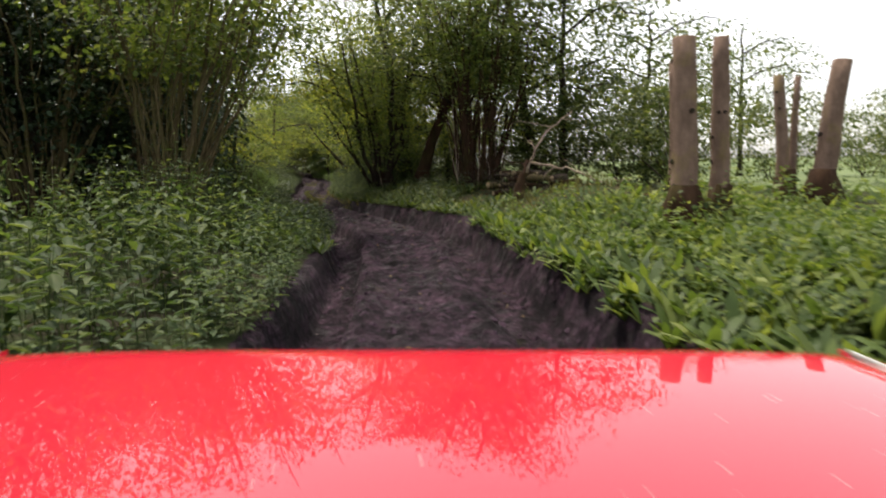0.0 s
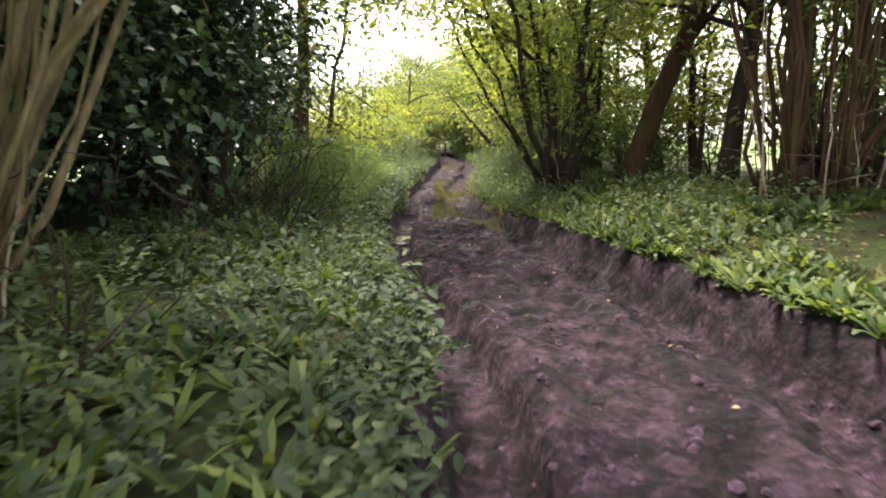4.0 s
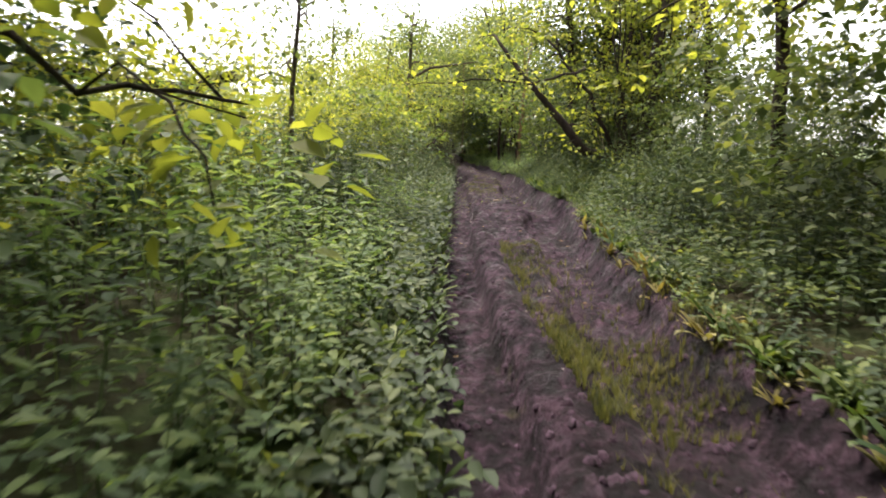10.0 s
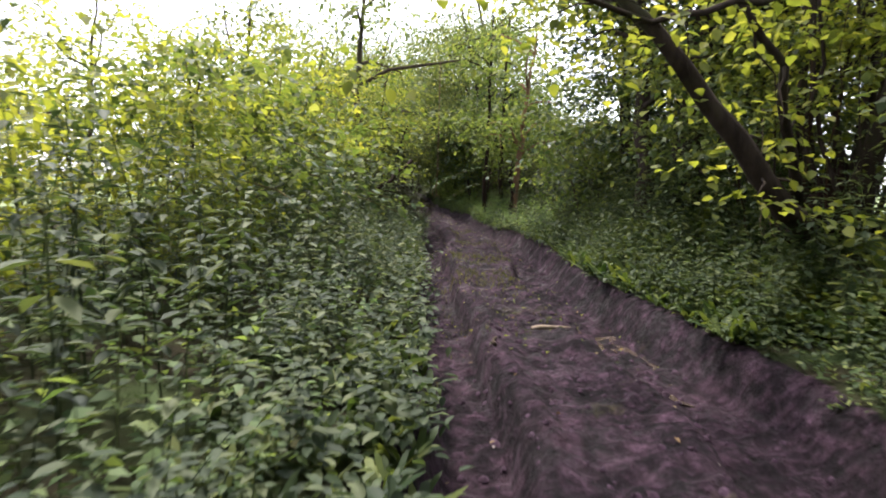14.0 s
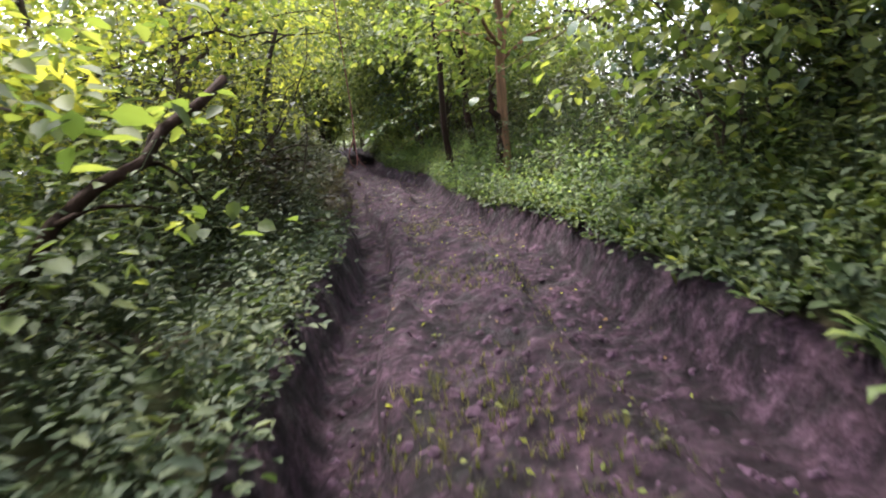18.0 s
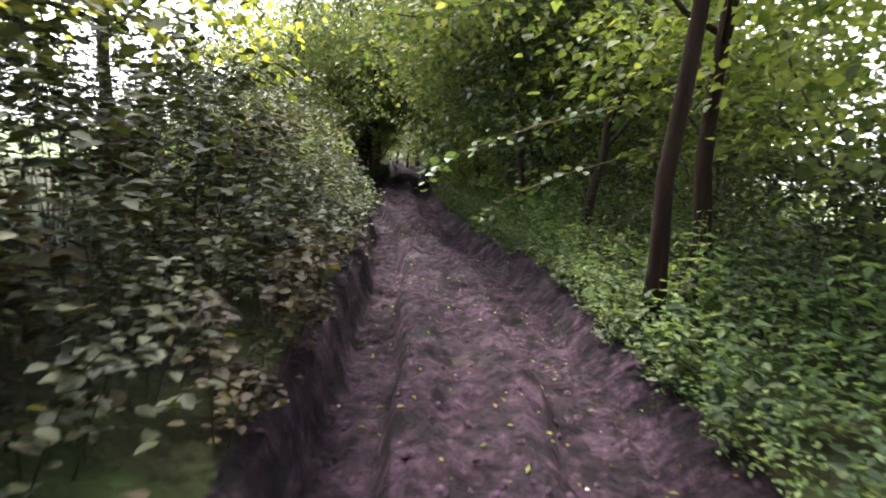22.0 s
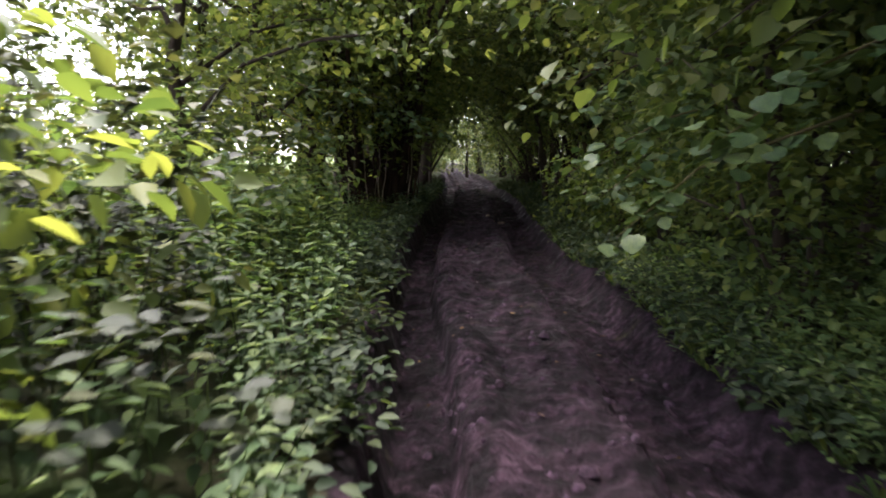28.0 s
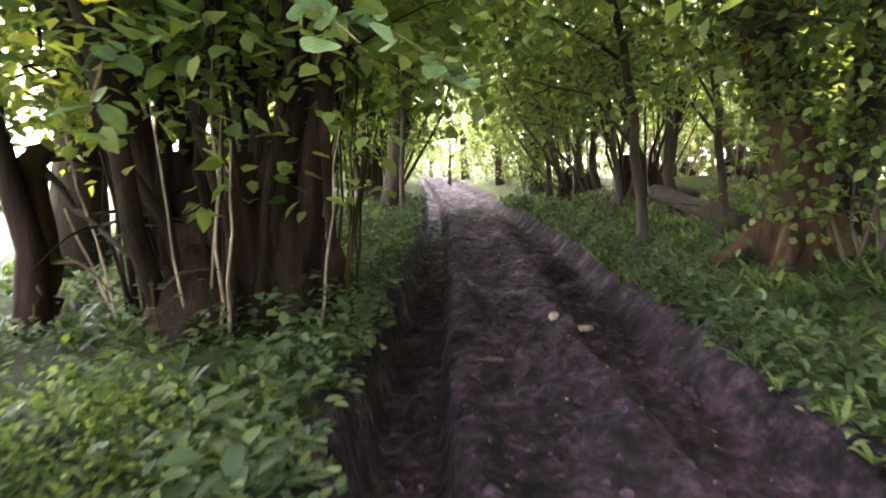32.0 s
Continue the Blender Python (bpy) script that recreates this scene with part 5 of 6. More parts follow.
bough([(-18.5, 70.85, gz(-18.5, 70.85) - 0.05), (-18.46, 70.86, 0.7), (-18.5, 70.9, 1.2), (-18.42, 70.88, 1.42)], 0.12, 0.07, BARK_BROWN, "broken brown stub beside a slim trunk", 414, 0, name="dead_stump")
bough([(-18.4, 70.9, 1.25), (-18.0, 70.8, 0.95), (-17.6, 70.75, 0.62)], 0.025, 0.012, BARK_DARK, "dark fallen branch slanting to a stool", 415, 0)
bough([(-13.4, 79.0, 0.7), (-14.2, 77.6, 0.8), (-13.4, 75.8, 0.55)], 0.09, 0.13, BARK_DARK, "fallen mossy trunk on the bank", 411, 0)

bough([(-8.35, 50.45, gz(-8.35, 50.45) - 0.05), (-8.32, 50.45, 1.2), (-8.4, 50.4, 1.62), (-8.36, 50.4, 1.95)], 0.085, 0.02, BARK_STUMP, "splintered orange-brown dead snag", 412, 0, name="dead_snag")
bough([(-5.33, 53.13, 2.3), (-6.14, 53.08, 2.95), (-6.74, 53.0, 3.2), (-7.43, 52.85, 2.96)], 0.07, 0.02, BARK_DARK, "thick bare oak limb against the sky", 413, 0)


def tangle(x, y, seed, n, r, h, label):
    """A heap of dead crossing twigs."""
    rng = np.random.default_rng(seed)
    root = empty_at("dead_thicket", pose(x, y, gz(x, y) - 0.03), label, "thicket")
    for i in range(n):
        a = np.array([rng.uniform(-r, r), rng.uniform(-r, r), 0])
        b = a + np.array([rng.normal(0, 0.8), rng.normal(0, 0.5), rng.uniform(0.3, 1.0) * h])
        part_of("twig", tubes_mesh("twig", [tube(bent(a, b, 7, (rng.normal(0, 0.3), 0, rng.uniform(-0.1, 0.4)), rng, 0.2), np.linspace(rng.uniform(0.005, 0.013), 0.003, 7), 5)], BARK_DARK if i % 4 else BARK_STUMP), root)


tangle(-6.1, 16.8, 421, 60, 1.0, 1.9, "tangle of dead brown twigs at the wood's edge")
tangle(1.9, 14.2, 423, 40, 0.7, 0.9, "heap of pale brushwood on the bank")
tangle(-4.6, 11.2, 424, 50, 0.8, 1.3, "dead brown twigs round a coppice stool")
tangle(-11.6, 45.4, 428, 40, 0.6, 2.2, "bare dark twigs beside the lane")
tangle(-7.6, 12.2, 425, 40, 0.9, 1.4, "dead twigs crossing under hazel poles")

# leafy hazel twigs that the camera meets close by: every leaf is a part
LEAF_MESHES = []
for k in range(4):
    rl = np.random.default_rng(500 + k)
    sy = np.array([0.0, 0.18, 0.42, 0.66, 0.86, 1.0])
    sw = np.array([0.16, 0.43, 0.52, 0.43, 0.22, 0.0])
    mid = np.stack([0 * sy, sy, 0.03 - 0.14 * sy * sy], 1)
    wl, wr = sw * rl.uniform(0.9, 1.08, 6), sw * rl.uniform(0.9, 1.08, 6)
    rim_l = np.stack([-wl, sy - 0.1 * (sy < 0.1), 0.12 * wl - 0.14 * sy * sy + rl.normal(0, 0.015, 6)], 1)
    rim_r = np.stack([wr, sy - 0.1 * (sy < 0.1), 0.12 * wr - 0.14 * sy * sy + rl.normal(0, 0.015, 6)], 1)
    vv = np.vstack([mid, rim_l[:5], rim_r[:5]])
    ff = [(i, i + 1, i + 7, i + 6) for i in range(4)] + [(i, i + 11, i + 12, i + 1) for i in range(4)] + [(4, 5, 10), (4, 15, 5)]
    LEAF_MESHES.append(mesh_from("leaf", vv, ff, LEAF_TWIG))


def hazel_twig(points, seed, leaves=18, size=0.09, label="hazel twig with rounded fresh leaves"):
    rng = np.random.default_rng(seed)
    pts = np.array(points, float)
    n = 6 * (len(pts) - 1) + 1
    k = np.linspace(0, len(pts) - 1, n)
    p = np.stack([np.interp(k, range(len(pts)), pts[:, j]) for j in range(3)], 1)
    root = empty_at("hazel_twig", pose(*p[0]), label, "branch", "leafy twigs over the lane")
    o = p - p[0]
    stem = part_of("stem", tubes_mesh("stem", [tube(o, np.linspace(0.012, 0.003, n), 5)], BARK_HAZEL), root)
    for i in range(leaves):
        t = rng.uniform(0.12, 1.0) * (n - 1)
        j = int(min(t, n - 2))
        c = o[j] * (1 - t % 1) + o[j + 1] * (t % 1) + rng.normal(0, 0.05, 3)
        along = o[j + 1] - o[j]
        a = math.degrees(math.atan2(along[1], along[0])) - 90 + rng.choice([-1, 1]) * rng.uniform(25, 80)
        ob = new("leaf", LEAF_MESHES[rng.integers(0, 4)])
        ob.parent = stem
        s = size * rng.uniform(0.6, 1.25)
        ob.matrix_basis = pose(*c, rng.uniform(-55, 5), rng.uniform(-25, 25), a) @ Matrix.Scale(s, 4)


hazel_twig([(-9.3, 55.3, 2.1), (-10.4, 55.0, 1.75), (-11.2, 54.9, 1.4), (-11.55, 55.0, 1.08)], 601, 44, 0.088)
hazel_twig([(-9.2, 55.8, 1.6), (-10.1, 55.6, 1.25), (-10.7, 55.4, 0.95), (-11.05, 55.2, 0.62)], 602, 34, 0.085)
hazel_twig([(-9.3, 56.2, 2.3), (-10.4, 56.4, 1.85), (-11.3, 56.5, 1.5)], 603, 40, 0.085)
hazel_twig([(-10.6, 38.5, 1.5), (-9.8, 38.4, 1.35), (-9.0, 38.6, 1.1)], 604, 26, 0.095)
hazel_twig([(-10.6, 38.0, 1.9), (-9.9, 37.6, 1.7), (-9.3, 37.4, 1.35)], 605, 26, 0.095)
hazel_twig([(-10.4, 39.4, 1.3), (-9.8, 39.7, 1.1), (-9.2, 40.0, 0.85)], 606, 20, 0.085)
hazel_twig([(-10.5, 37.0, 1.4), (-9.7, 36.6, 1.25), (-9.2, 36.4, 1.0)], 607, 24, 0.095)
hazel_twig([(-17.0, 70.9, 2.4), (-16.5, 70.1, 2.0), (-16.0, 69.5, 1.65)], 608, 26, 0.1)
hazel_twig([(-17.1, 70.6, 2.2), (-16.9, 69.9, 2.0), (-16.6, 69.5, 1.75)], 609, 20, 0.1)
hazel_twig([(-17.3, 70.8, 2.0), (-17.2, 70.0, 1.8), (-17.0, 69.6, 1.45)], 617, 26, 0.1)
hazel_twig([(-17.6, 71.0, 2.6), (-17.0, 70.2, 2.3), (-16.4, 69.9, 2.0)], 618, 28, 0.1)
hazel_twig([(-17.0, 71.4, 2.2), (-16.4, 70.8, 2.0), (-15.9, 70.5, 1.7)], 619, 26, 0.1)
hazel_twig([(-17.9, 71.0, 2.2), (-18.0, 70.0, 2.0), (-17.8, 69.2, 1.7)], 620, 26, 0.1)
hazel_twig([(-13.0, 68.6, 2.6), (-13.9, 68.0, 2.3), (-14.4, 67.7, 1.95)], 610, 22, 0.1)
hazel_twig([(-11.9, 64.4, 1.9), (-12.9, 64.0, 1.6), (-13.5, 63.9, 1.25)], 611, 55, 0.1)
hazel_twig([(-12.0, 63.4, 1.6), (-12.8, 63.2, 1.3), (-13.2, 63.0, 0.95)], 612, 50, 0.1)
hazel_twig([(-11.8, 64.9, 2.3), (-12.8, 64.6, 2.05), (-13.4, 64.5, 1.7)], 621, 60, 0.1)
hazel_twig([(-11.6, 62.9, 2.1), (-12.4, 62.7, 1.75), (-12.9, 62.6, 1.35)], 622, 60, 0.1)
hazel_twig([(-11.9, 65.9, 1.6), (-12.9, 65.7, 1.3), (-13.4, 65.6, 0.9)], 623, 50, 0.1)
hazel_twig([(-17.0, 66.4, 2.3), (-16.3, 66.0, 2.05), (-15.5, 66.0, 1.95)], 613, 24, 0.09)
hazel_twig([(-16.9, 66.2, 1.9), (-16.4, 65.9, 1.7), (-15.95, 65.9, 1.5)], 614, 20, 0.09)
hazel_twig([(-6.2, 43.6, 2.6), (-7.4, 43.7, 2.0), (-8.6, 44.0, 1.5)], 615, 26, 0.1, "maple twig with bright fresh leaves")
hazel_twig([(-6.4, 19.0, 2.6), (-6.1, 18.8, 1.9), (-5.85, 18.7, 1.1)], 616, 20, 0.06, "hanging twig of small bright leaves")

# ---- cut pollards where the lane starts ----


def pollard(x, y, stems, seed, label):
    rng = np.random.default_rng(seed)
    root = empty_at("pollard", pose(x, y, gz(x, y) - 0.08), label, "tree", "cut pollard trunks")
    for (bx, by), (tx, ty, h), r in stems:
        p = bent((bx, by, 0), (tx, ty, h), 9, ((bx - tx) * 0.12, (by - ty) * 0.12, 0), rng, 0.02)
        rr = np.linspace(r, r * 0.78, 9)
        rr[0] *= 1.5
        rr[1] *= 1.15
        rr[-1] = r * 0.76
        t = part_of("trunk", tubes_mesh("trunk", [tube(p, rr, 13, 0.05, rng)], BARK_POLLARD), root)
        cap = [tube(np.array([p[-1], p[-1] + (0, 0, 0.012)]), [r * 0.72, r * 0.7], 13)]
        part_of("cut_top", tubes_mesh("cut_top", cap, CUT_WOOD), t, "pale sawn wood")
        for i in range(7):
            k = rng.integers(2, 8)
            a = rng.uniform(0, 6.28)
            o = np.array([np.cos(a), np.sin(a), 0.2])
            part_of("knot", tubes_mesh("knot", [tube(np.array([p[k] + o * rr[k] * 0.8, p[k] + o * rr[k] * 1.12]), [r * 0.25, r * 0.16], 7)], BARK_DARK), t)
    for (bx, by), _, r in stems:
        part_of("root_flare", tubes_mesh("root_flare", [tube(np.array([(bx, by, -0.1), (bx, by, 0.15), (bx, by, 0.4), (bx, by, 0.62)]), np.array([2.1, 1.75, 1.35, 1.02]) * r, 13, 0.22, rng)], BARK_BROWN), root, "mossy swollen foot")
    v, q = clump_leaves(rng, np.array([(rng.normal(0, 0.35), rng.normal(0, 0.35), rng.uniform(0.1, 0.5)) for _ in range(14)]), 18, 0.14, 0.07, LEAF6)
    part_of("sprouts", quad_mesh("sprouts", v, q, LEAF_GARLIC), root, "green shoots round the foot")


pollard(3.0, 7.45, [((-0.14, 0), (-0.18, 0.1, 2.3), 0.165), ((0.3, 0.1), (0.28, 0.15, 2.3), 0.12)], 701, "two smooth cut trunks on one mossy stump")
pollard(3.75, 10.2, [((0, 0), (-0.05, 0.1, 2.25), 0.1)], 702, "single slim cut trunk behind herbs")
pollard(5.55, 9.55, [((0.15, 0), (0.42, 0.1, 2.2), 0.17), ((-0.35, 0.1), (-0.5, 0.15, 2.0), 0.1), ((-0.2, 0.2), (-0.12, 0.3, 2.0), 0.06)], 703, "three cut trunks spreading from a mossy stump")

# dead stump with bare branches, log pile and brash
bough([(1.55, 12.8, gz(1.55, 12.8)), (1.6, 12.85, 0.9), (1.75, 12.9, 1.35)], 0.14, 0.05, BARK_BROWN, "splintered dead stump on the bank", 711, 0, name="dead_stump")
bough([(1.8, 12.9, 1.3), (2.4, 12.7, 1.2), (3.0, 12.4, 0.95), (3.9, 12.2, 0.6)], 0.03, 0.012, BARK_PALE, "bare grey branch sprawling over the bank", 712, 0)
bough([(1.7, 12.8, 1.1), (2.1, 12.9, 1.9), (2.6, 12.7, 2.3)], 0.03, 0.01, BARK_PALE, "bare pale branch above a dead stump", 713, 0)
r_log = np.random.default_rng(720)
for i in range(26):
    lx, ly = 1.5 + r_log.uniform(-0.3, 1.4), 14.7 + r_log.uniform(-0.6, 0.7)
    r = r_log.uniform(0.035, 0.08)
    ln = r_log.uniform(0.35, 0.9)
    a = r_log.normal(20, 35)
    lz = gz(lx, ly) + r + 0.12 * (i % 4)
    lg = empty_at("log", pose(lx, ly, lz, 0, r_log.uniform(-6, 6), a), "cut log with pale sawn ends on a brash heap", "log", "logs heaped on the bank")
    part_of("bark", tubes_mesh("bark", [tube(np.array([(-ln / 2, 0, 0), (0, 0, 0.01), (ln / 2, 0, 0)]), [r, r * 1.03, r * 0.95], 9, 0.05, r_log)], [BARK_GREY, BARK_HAZEL, BARK_BROWN][i % 3]), lg)
    for e in (-1, 1):
        part_of("cut_end", tubes_mesh("cut_end", [tube(np.array([(e * ln / 2, 0, 0), (e * (ln / 2 + 0.006), 0, 0)]), [r * 0.9, r * 0.88], 9)], CUT_WOOD), lg)


def litter(name, n, y0, y1, side, o0, o1, mat, label, seed, size):
    """Dead sticks and leaves lying about, joined."""
    rng = np.random.default_rng(seed)
    y, o = rng.uniform(y0, y1, n), rng.uniform(o0, o1, n)
    x = edge_l(y) + o if side == "M" else (edge_r(y) + o if side == "R" else edge_l(y) - o)
    c = np.stack([x, y, ground_z(x, y) + 0.012], 1)
    v, q = leaf_batch(c, rand_dirs(rng, n, 0.15), np.tile([0, 0, 1.0], (n, 1)) + rng.normal(0, 0.3, (n, 3)), size * rng.uniform(0.5, 1.4, n), size * 0.6, LEAF4)
    tagged(new(name, quad_mesh(name, v, q, mat)), label, "leaf litter", kind="stuff")


# rotten wood lying in the verge near the start
for x, y, ln, r, a in [(-4.75, 9.2, 1.1, 0.06, 25), (-4.2, 9.55, 0.5, 0.1, 70)]:
    rr = np.random.default_rng(int(y * 100))
    lg = empty_at("rotten_log", pose(x, y, gz(x, y) + r * 0.7, 0, -14, a), "rotten splintered log lying among nettles", "log")
    part_of("bark", tubes_mesh("bark", [tube(bent((-ln / 2, 0, 0), (ln / 2, 0, 0.03), 7, (0, 0.03, 0), rr), np.array([0.5, 0.9, 1, 1.05, 0.95, 0.9, 0.6]) * r, 10, 0.16, rr)], BARK_STUMP), lg)
    for k in range(4):
        p0 = np.array([ln / 2 - 0.02, rr.normal(0, r * 0.4), rr.normal(0, r * 0.4)])
        part_of("splinter", tubes_mesh("splinter", [tube(np.array([p0, p0 + (0.07, 0.01, 0.01), p0 + (0.13, 0.02, 0.03)]), [r * 0.25, r * 0.15, 0.003], 5)], BARK_SNAG), lg)

litter("dead_leaves", 450, 1, 80, "M", 0.0, 2.2, LEAF_DEAD, "scattered brown dead leaves trodden into the mud", 731, 0.045)
litter("leaf_litter", 1500, 8, 20, "R", 0.4, 4.0, LEAF_DEAD, "brown leaf litter on the bank", 732, 0.07)
litter("bank_litter", 700, 79.5, 83.0, "R", 1.0, 5.0, LEAF_DEAD, "brown leaf litter on a bare bank", 734, 0.06)
litter("fallen_green_leaves", 500, 36, 60, "M", 0.2, 2.0, LEAF_BRIGHT, "small green leaves fallen on the mud", 733, 0.04)


def lumps(name, n, y0, y1, mat, label, seed, r0, r1, o0=0.05, o1=0.95):
    rng = np.random.default_rng(seed)
    y, f = rng.uniform(y0, y1, n), rng.uniform(o0, o1, n)
    x = edge_l(y) + (edge_r(y) - edge_l(y)) * f
    base = np.array([(1, 0, 0), (0.3, 0.95, 0), (-0.8, 0.6, 0), (-0.8, -0.6, 0), (0.3, -0.95, 0), (0.55, 0.2, 0.6), (-0.2, 0.5, 0.65), (-0.3, -0.45, 0.6), (0.4, -0.4, 0.55)])
    quads = np.array([(0, 1, 6, 5), (1, 2, 6, 6), (2, 3, 7, 6), (3, 4, 8, 7), (4, 0, 5, 8), (5, 6, 7, 8)])
    r = r0 * (r1 / r0) ** rng.uniform(0, 1, n)
    a = rng.uniform(0, 6.28, n)
    b = base[None] * (1 + rng.normal(0, 0.18, (n, 9, 3)))
    c, s = np.cos(a)[:, None], np.sin(a)[:, None]
    v = np.stack([(b[:, :, 0] * c - b[:, :, 1] * s) * r[:, None] + x[:, None], (b[:, :, 0] * s + b[:, :, 1] * c) * r[:, None] + y[:, None],
                  b[:, :, 2] * r[:, None] + (ground_z(x, y) - r * 0.12)[:, None]], -1)
    faces = []
    for i in range(n):
        for f4 in quads.tolist():
            f4 = [k + 9 * i for k in f4]
            faces.append(f4 if f4[2] != f4[3] else f4[:3])
    tagged(new(name, mesh_from(name, v.reshape(-1, 3), faces, mat)), label, "ground", kind="stuff")


CLOD, cl_nt, cl_b = material("mud_clod")
cl_nt.links.new(ramp(cl_nt, noise_tex(cl_nt, 30.0, 5.0), [(0.35, (0.011, 0.0052, 0.0092)), (0.65, (0.046, 0.024, 0.041))]), cl_b.inputs["Base Color"])
cl_b.inputs["Roughness"].default_value = 0.9
cl_b.inputs["Specular IOR Level"].default_value = 0.2
lumps("mud_clods", 7000, 1.0, 80.0, CLOD, "lumps of churned wet mud", 741, 0.008, 0.042)
lumps("pebbles", 110, 1.0, 76.0, STONE, "small pale stones pressed in the mud", 742, 0.005, 0.014)

# puddles in the ruts: level sheets, their shores given by the mud
for x, y, rx, ry, up in [(-4.25, 18.75, 0.24, 0.42, 0.035), (-4.75, 20.6, 0.16, 1.0, 0.0), (-6.45, 36.7, 0.34, 1.0, 0.0)]:
    rp = np.random.default_rng(int(abs(x * 100)))
    qx = np.linspace(x - 0.3, x + 0.3, 13)
    px = qx[np.argmin(ground_z(qx, np.full(13, y)))]
    gx, gy = np.meshgrid(np.linspace(-rx, rx, 9), np.linspace(-ry, ry, 9))
    z = float(np.percentile(ground_z(px + gx.ravel(), y + gy.ravel()), 12)) + up
    ang = np.linspace(0, 6.28, 30, endpoint=False)
    wob = 1 + rp.normal(0, 0.06, 30)
    ring = np.stack([np.cos(ang) * rx * wob, np.sin(ang) * ry * wob, np.zeros(30)], 1)
    ob = new("puddle", mesh_from("puddle", np.vstack([ring, ring * (0.97, 0.97, 0) - (0, 0, 0.03)]), [list(range(30)), list(range(59, 29, -1))] + [(i, (i + 1) % 30, (i + 1) % 30 + 30, i + 30) for i in range(30)], WATER, smooth=False))
    ob.matrix_basis = pose(px, y, z, 0, 0, 12)
    tagged(ob, "shallow puddle of muddy water in a wheel rut", "puddle", "puddles in the ruts")

# sticks and pale logs on the mud
for x, y, ln, r, a, mat, label in [(-15.36, 72.85, 0.3, 0.028, 12, BARK_PALE, "short pale peeled log on the mud"), (-15.52, 72.6, 0.09, 0.03, 60, BARK_PALE, "pale stub of wood on the mud"),
                                   (-15.9, 71.5, 0.2, 0.02, 5, BARK_GREY, "short stick on the mud"), (-7.31, 36.95, 0.35, 0.018, 3, BARK_PALE, "pale stick lying in churned mud"),
                                   (-7.75, 36.3, 0.22, 0.015, 80, BARK_GREY, "thin stick in churned mud"), (-14.1, 67.0, 0.2, 0.012, -30, BARK_GREY, "small twig on the mud")]:
    rs = np.random.default_rng(int(y * 10))
    ob = new("stick", tubes_mesh("stick", [tube(bent((-ln / 2, 0, 0), (ln / 2, 0, 0), 5, (0, 0.02, 0), rs), [r, r * 1.1, r, r * 0.95, r * 0.7], 8, 0.12, rs)], mat))
    ob.matrix_basis = pose(x, y, gz(x, y) + r * 0.8, 0, 0, a + 12)
    tagged(ob, label, "stick")

# yellow flowers on the verge
PETAL = plain("yellow_petal", (0.75, 0.5, 0.02), 0.5)
FLOWER_STALK = plain("flower_stalk", (0.07, 0.11, 0.03), 0.6)


def yellow_flower(x, y, height, turn):
    root = empty_at("yellow_flower", pose(x, y, gz(x, y) - 0.02, 0, 0, turn), "small yellow five-petalled flower on a thin stalk", "flower", "yellow flowers on the verge")
    line = np.array([(0, 0, 0), (0.01, 0.01, height * 0.5), (-0.01, 0.02, height * 0.85), (-0.02, 0.03, height)])
    part_of("stalk", tubes_mesh("stalk", [tube(line, np.array([0.003, 0.0025, 0.002, 0.002]), 5)], FLOWER_STALK), root)
    tip = line[-1]
    part_of("centre", tubes_mesh("centre", [tube(np.array([tip, tip + (0, 0, 0.004), tip + (0, 0, 0.007)]), np.array([0.003, 0.005, 0.003]), 6)], FLOWER_STALK), root)
    for i in range(5):
        a = i * 1.2566
        d, e = np.array([np.cos(a), np.sin(a), 0.35]), np.array([-np.sin(a), np.cos(a), 0])
        rim = [tip + d * 0.004 + e * 0.002, tip + d * 0.013 + e * 0.008, tip + d * 0.019 + e * 0.004, tip + d * 0.019 - e * 0.004, tip + d * 0.013 - e * 0.008, tip + d * 0.004 - e * 0.002]
        v = np.vstack([rim, np.array(rim) - (0, 0, 0.0012)])
        f = [tuple(range(6)), tuple(range(11, 5, -1))] + [(k, k + 6, (k + 1) % 6 + 6, (k + 1) % 6) for k in range(6)]
        part_of("petal", mesh_from("petal", v, f, PETAL, smooth=False), root)


for x, y, height, turn in [(-10.55, 58.2, 0.42, 10), (-10.4, 58.5, 0.4, 80), (-10.62, 57.8, 0.44, 200), (-10.25, 58.8, 0.45, 130)]:
    yellow_flower(x, y, height, turn)

# red rope that hangs from a limb over the lane
hang = tree(-12.5, 48.0, 760, 6.0, 0.13, 2.0, 2.6, (0.3, 0), BARK_GREY, LEAF_HAZEL, 90, label="tree with a limb reaching over the lane")
part_of("limb", tubes_mesh("limb", [tube(np.array([(0.1, 0, 3.4), (1.0, -0.2, 3.8), (2.4, -0.52, 3.9), (2.9, -0.6, 3.95)]), [0.06, 0.05, 0.035, 0.02], 7)], BARK_GREY), hang)
rope = empty_at("rope", pose(-10.09, 47.4, gz(-12.5, 48.0) - 0.08 + 3.86), "red rope hanging from a limb with a loose loop", "rope")
ROPE_TOP = gz(-12.5, 48.0) - 0.08 + 3.86
rope_line = np.array([(0, 0, ROPE_TOP + 0.04), (-0.01, 0, 2.4), (-0.015, 0, 1.6), (-0.026, -0.05, 1.3), (-0.02, -0.085, 1.09), (0.02, -0.09, 1.0), (0.073, -0.096, 0.94)]) - (0, 0, ROPE_TOP)
part_of("hanging_end", tubes_mesh("hanging_end", [tube(rope_line, np.array([0.007, 0.007, 0.008, 0.008, 0.007, 0.005, 0.004]), 7)], ROPE), rope)
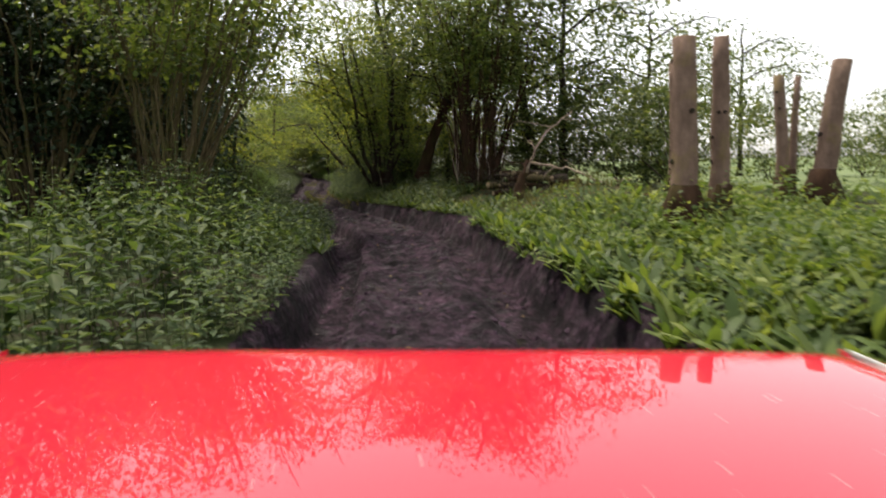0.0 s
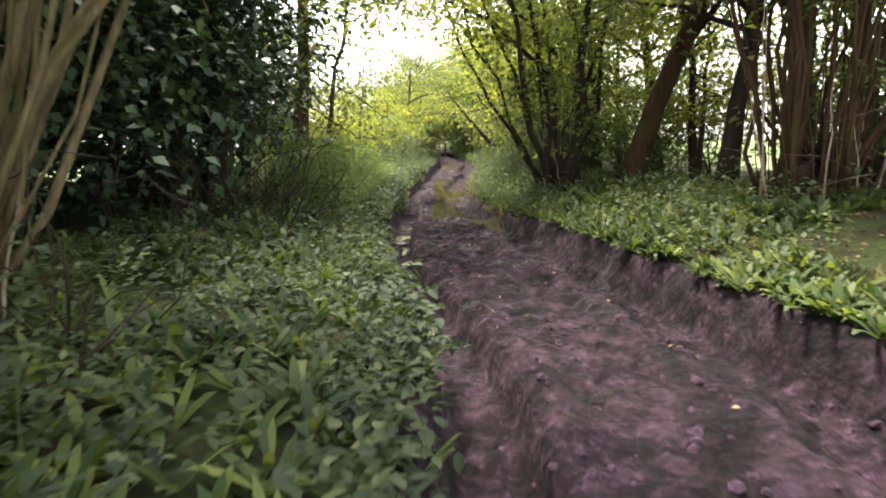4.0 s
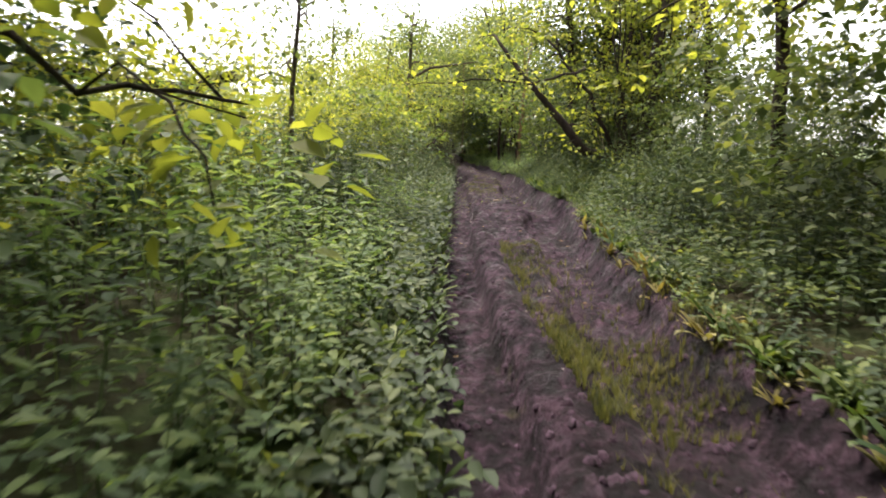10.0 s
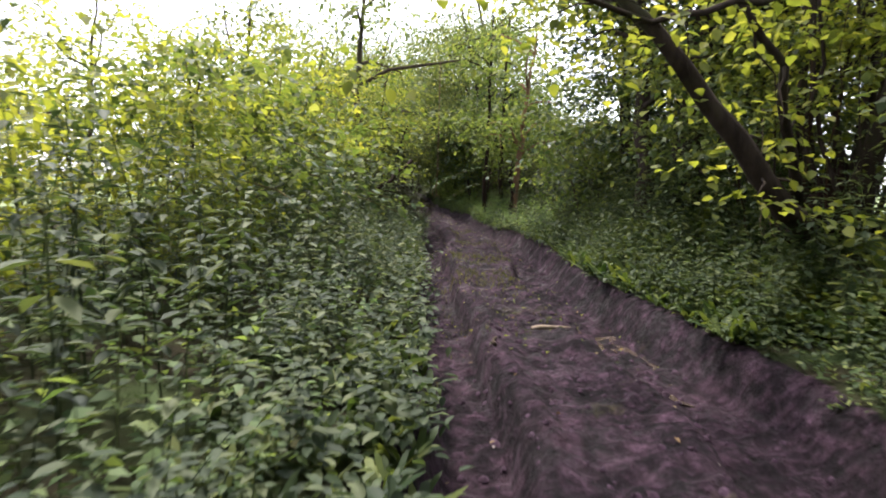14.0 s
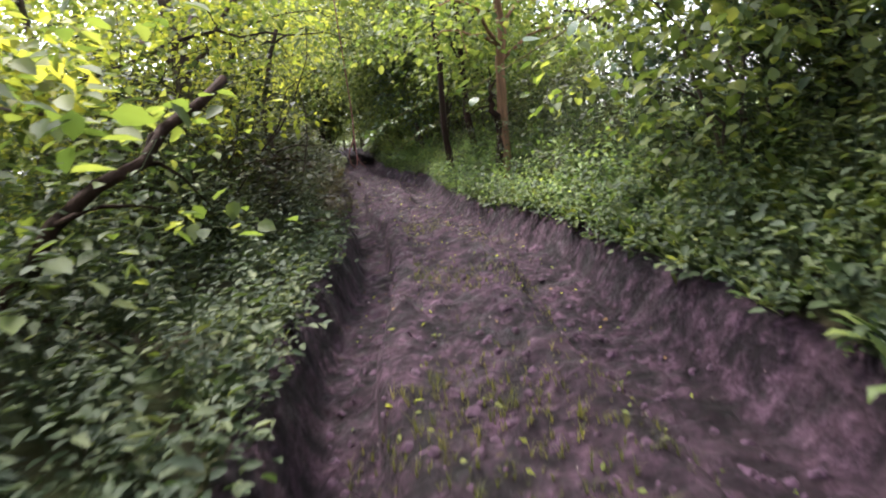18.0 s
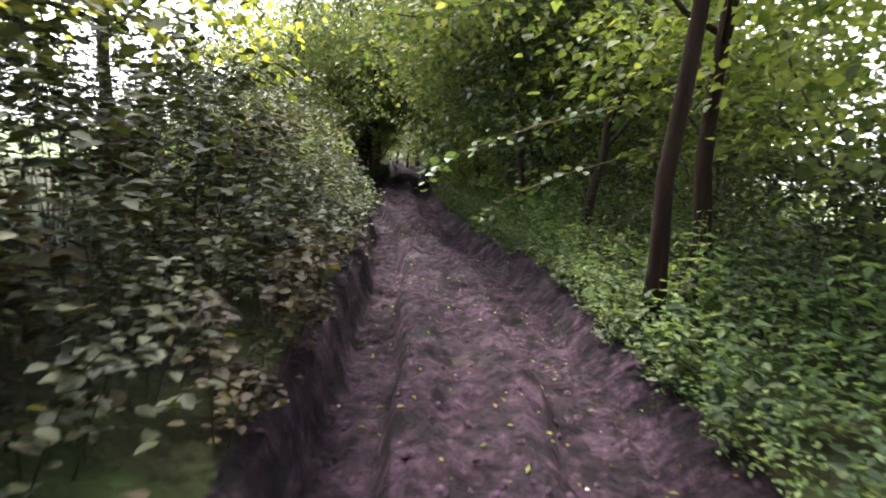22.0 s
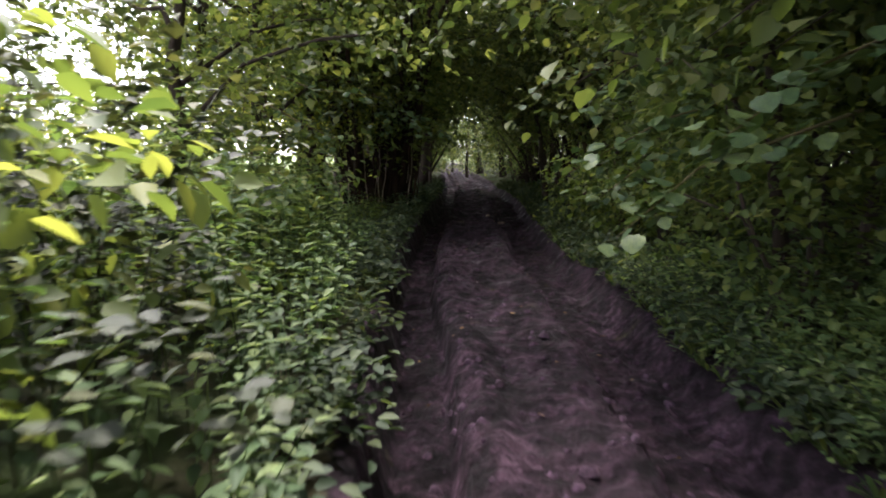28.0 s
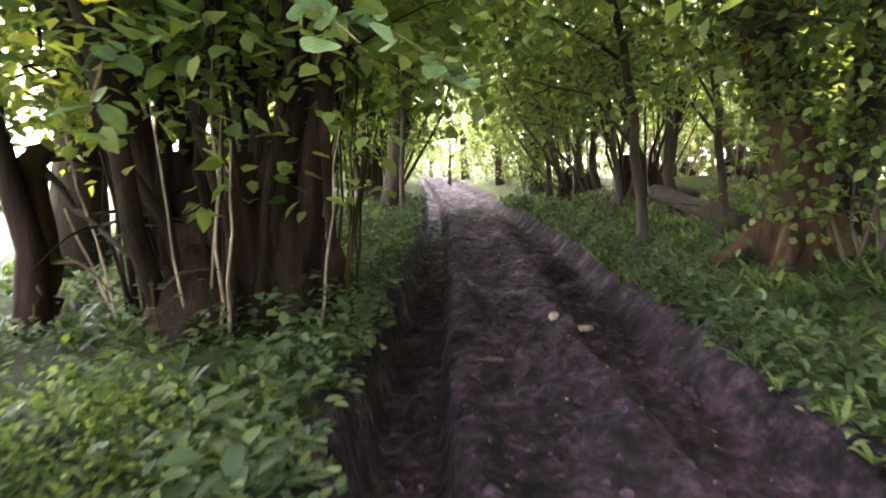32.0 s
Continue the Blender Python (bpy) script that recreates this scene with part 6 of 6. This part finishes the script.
rope_loop = np.array([(-0.026, -0.05, 1.31), (-0.056, -0.064, 1.25), (-0.092, -0.08, 1.18), (-0.113, -0.093, 1.11), (-0.104, -0.109, 1.015), (-0.063, -0.114, 0.955), (-0.03, -0.1, 0.99), (-0.02, -0.088, 1.07)]) - (0, 0, ROPE_TOP)
part_of("loop", tubes_mesh("loop", [tube(rope_loop, np.full(8, 0.007), 7)], ROPE), rope)

# ---- the red car at the lane's start ----
car = empty_at("car", pose(-0.06, 0.0, 0.026, 0, 1.13, 0), "muddy red off-road car with a broad flat bonnet", "car")


def sheet(name, fn, nu, nv, mat, parent, label="", thick=0.02):
    """A curved panel over (u, v) with thickness."""
    top = np.array([fn(u, v) for u in np.linspace(0, 1, nu) for v in np.linspace(0, 1, nv)])
    bot = top - np.array([0, 0, thick])
    n = nu * nv
    f = []
    for i in range(nu - 1):
        for j in range(nv - 1):
            a = i * nv + j
            f.append((a, a + nv, a + nv + 1, a + 1))
            f.append((n + a, n + a + 1, n + a + nv + 1, n + a + nv))
    for i in range(nu - 1):
        for a, b in ((i * nv, (i + 1) * nv), ((i + 1) * nv + nv - 1, i * nv + nv - 1)):
            f.append((a, n + a, n + b, b))
    for j in range(nv - 1):
        for a, b in ((j + 1, j), ((nu - 1) * nv + j, (nu - 1) * nv + j + 1)):
            f.append((a, n + a, n + b, b))
    return part_of(name, mesh_from(name, np.vstack([top, bot]), f, mat), parent, label)


def bonnet_z(x, y):
    return 0.985 - 0.012 * (x / 0.84) ** 4 - 0.03 * (y / 1.25) ** 2 - 0.07 * smooth01((y - 1.12) / 0.16) ** 2 - 0.012 * smooth01((abs(x) - 0.77) / 0.07)


sheet("bonnet", lambda u, v: (-0.84 + 1.68 * u, 0.12 + 1.16 * v, float(bonnet_z(-0.84 + 1.68 * u, 0.12 + 1.16 * v))), 29, 25, RED, car, "red paint with chips and dried spots")
for e in (-1, 1):
    sheet("wing", lambda u, v: (e * (0.855 + 0.1 * u), 0.1 + 1.16 * v, 0.958 - 0.03 * v - 0.05 * u * u - 0.03 * max(0, v - 0.9)), 7, 15, RED, car)
    sheet("side_panel", lambda u, v: (e * (0.955 + 0.001 * u), 0.1 + 1.14 * v, 0.87 - 0.03 * v - 0.28 * u), 3, 9, RED, car)
    sheet("trim_strip", lambda u, v: (e * (0.843 + 0.008 * u), 0.12 + 1.1 * v, 0.966 - 0.03 * v), 3, 9, STEEL, car, "pale worn edge strip", 0.01)
    lamp = part_of("headlight", tubes_mesh("headlight", [tube(np.array([(e * 0.6, 1.2, 0.74), (e * 0.6, 1.27, 0.74), (e * 0.6, 1.3, 0.74)]), [0.1, 0.1, 0.06], 16)], GLASS_LAMP), car, "round headlight")
    wheel = part_of("wheel", tubes_mesh("wheel", [tube(np.array([(e * 0.62, 0.66, 0.3), (e * 0.82, 0.66, 0.3)]), [0.2, 0.2], 20)], STEEL), car)
    part_of("tyre", tubes_mesh("tyre", [tube(np.array([(e * 0.6, 0.66, 0.3), (e * 0.63, 0.66, 0.3), (e * 0.79, 0.66, 0.3), (e * 0.815, 0.66, 0.3)]), [0.28, 0.34, 0.34, 0.28], 26)], RUBBER), wheel, "muddy black tyre")
sheet("front_panel", lambda u, v: (-0.74 + 1.48 * u, 1.2 + 0.06 * v, 0.9 - 0.35 * v), 9, 5, RED, car)
sheet("bumper", lambda u, v: (-0.84 + 1.68 * u, 1.26 + 0.1 * v, 0.52 - 0.06 * v), 9, 4, STEEL, car, "steel bumper", 0.12)
sheet("scuttle", lambda u, v: (-0.87 + 1.74 * u, 0.05 + 0.06 * v, 0.95 + 0.0 * v), 5, 3, RED, car, "", 0.45)
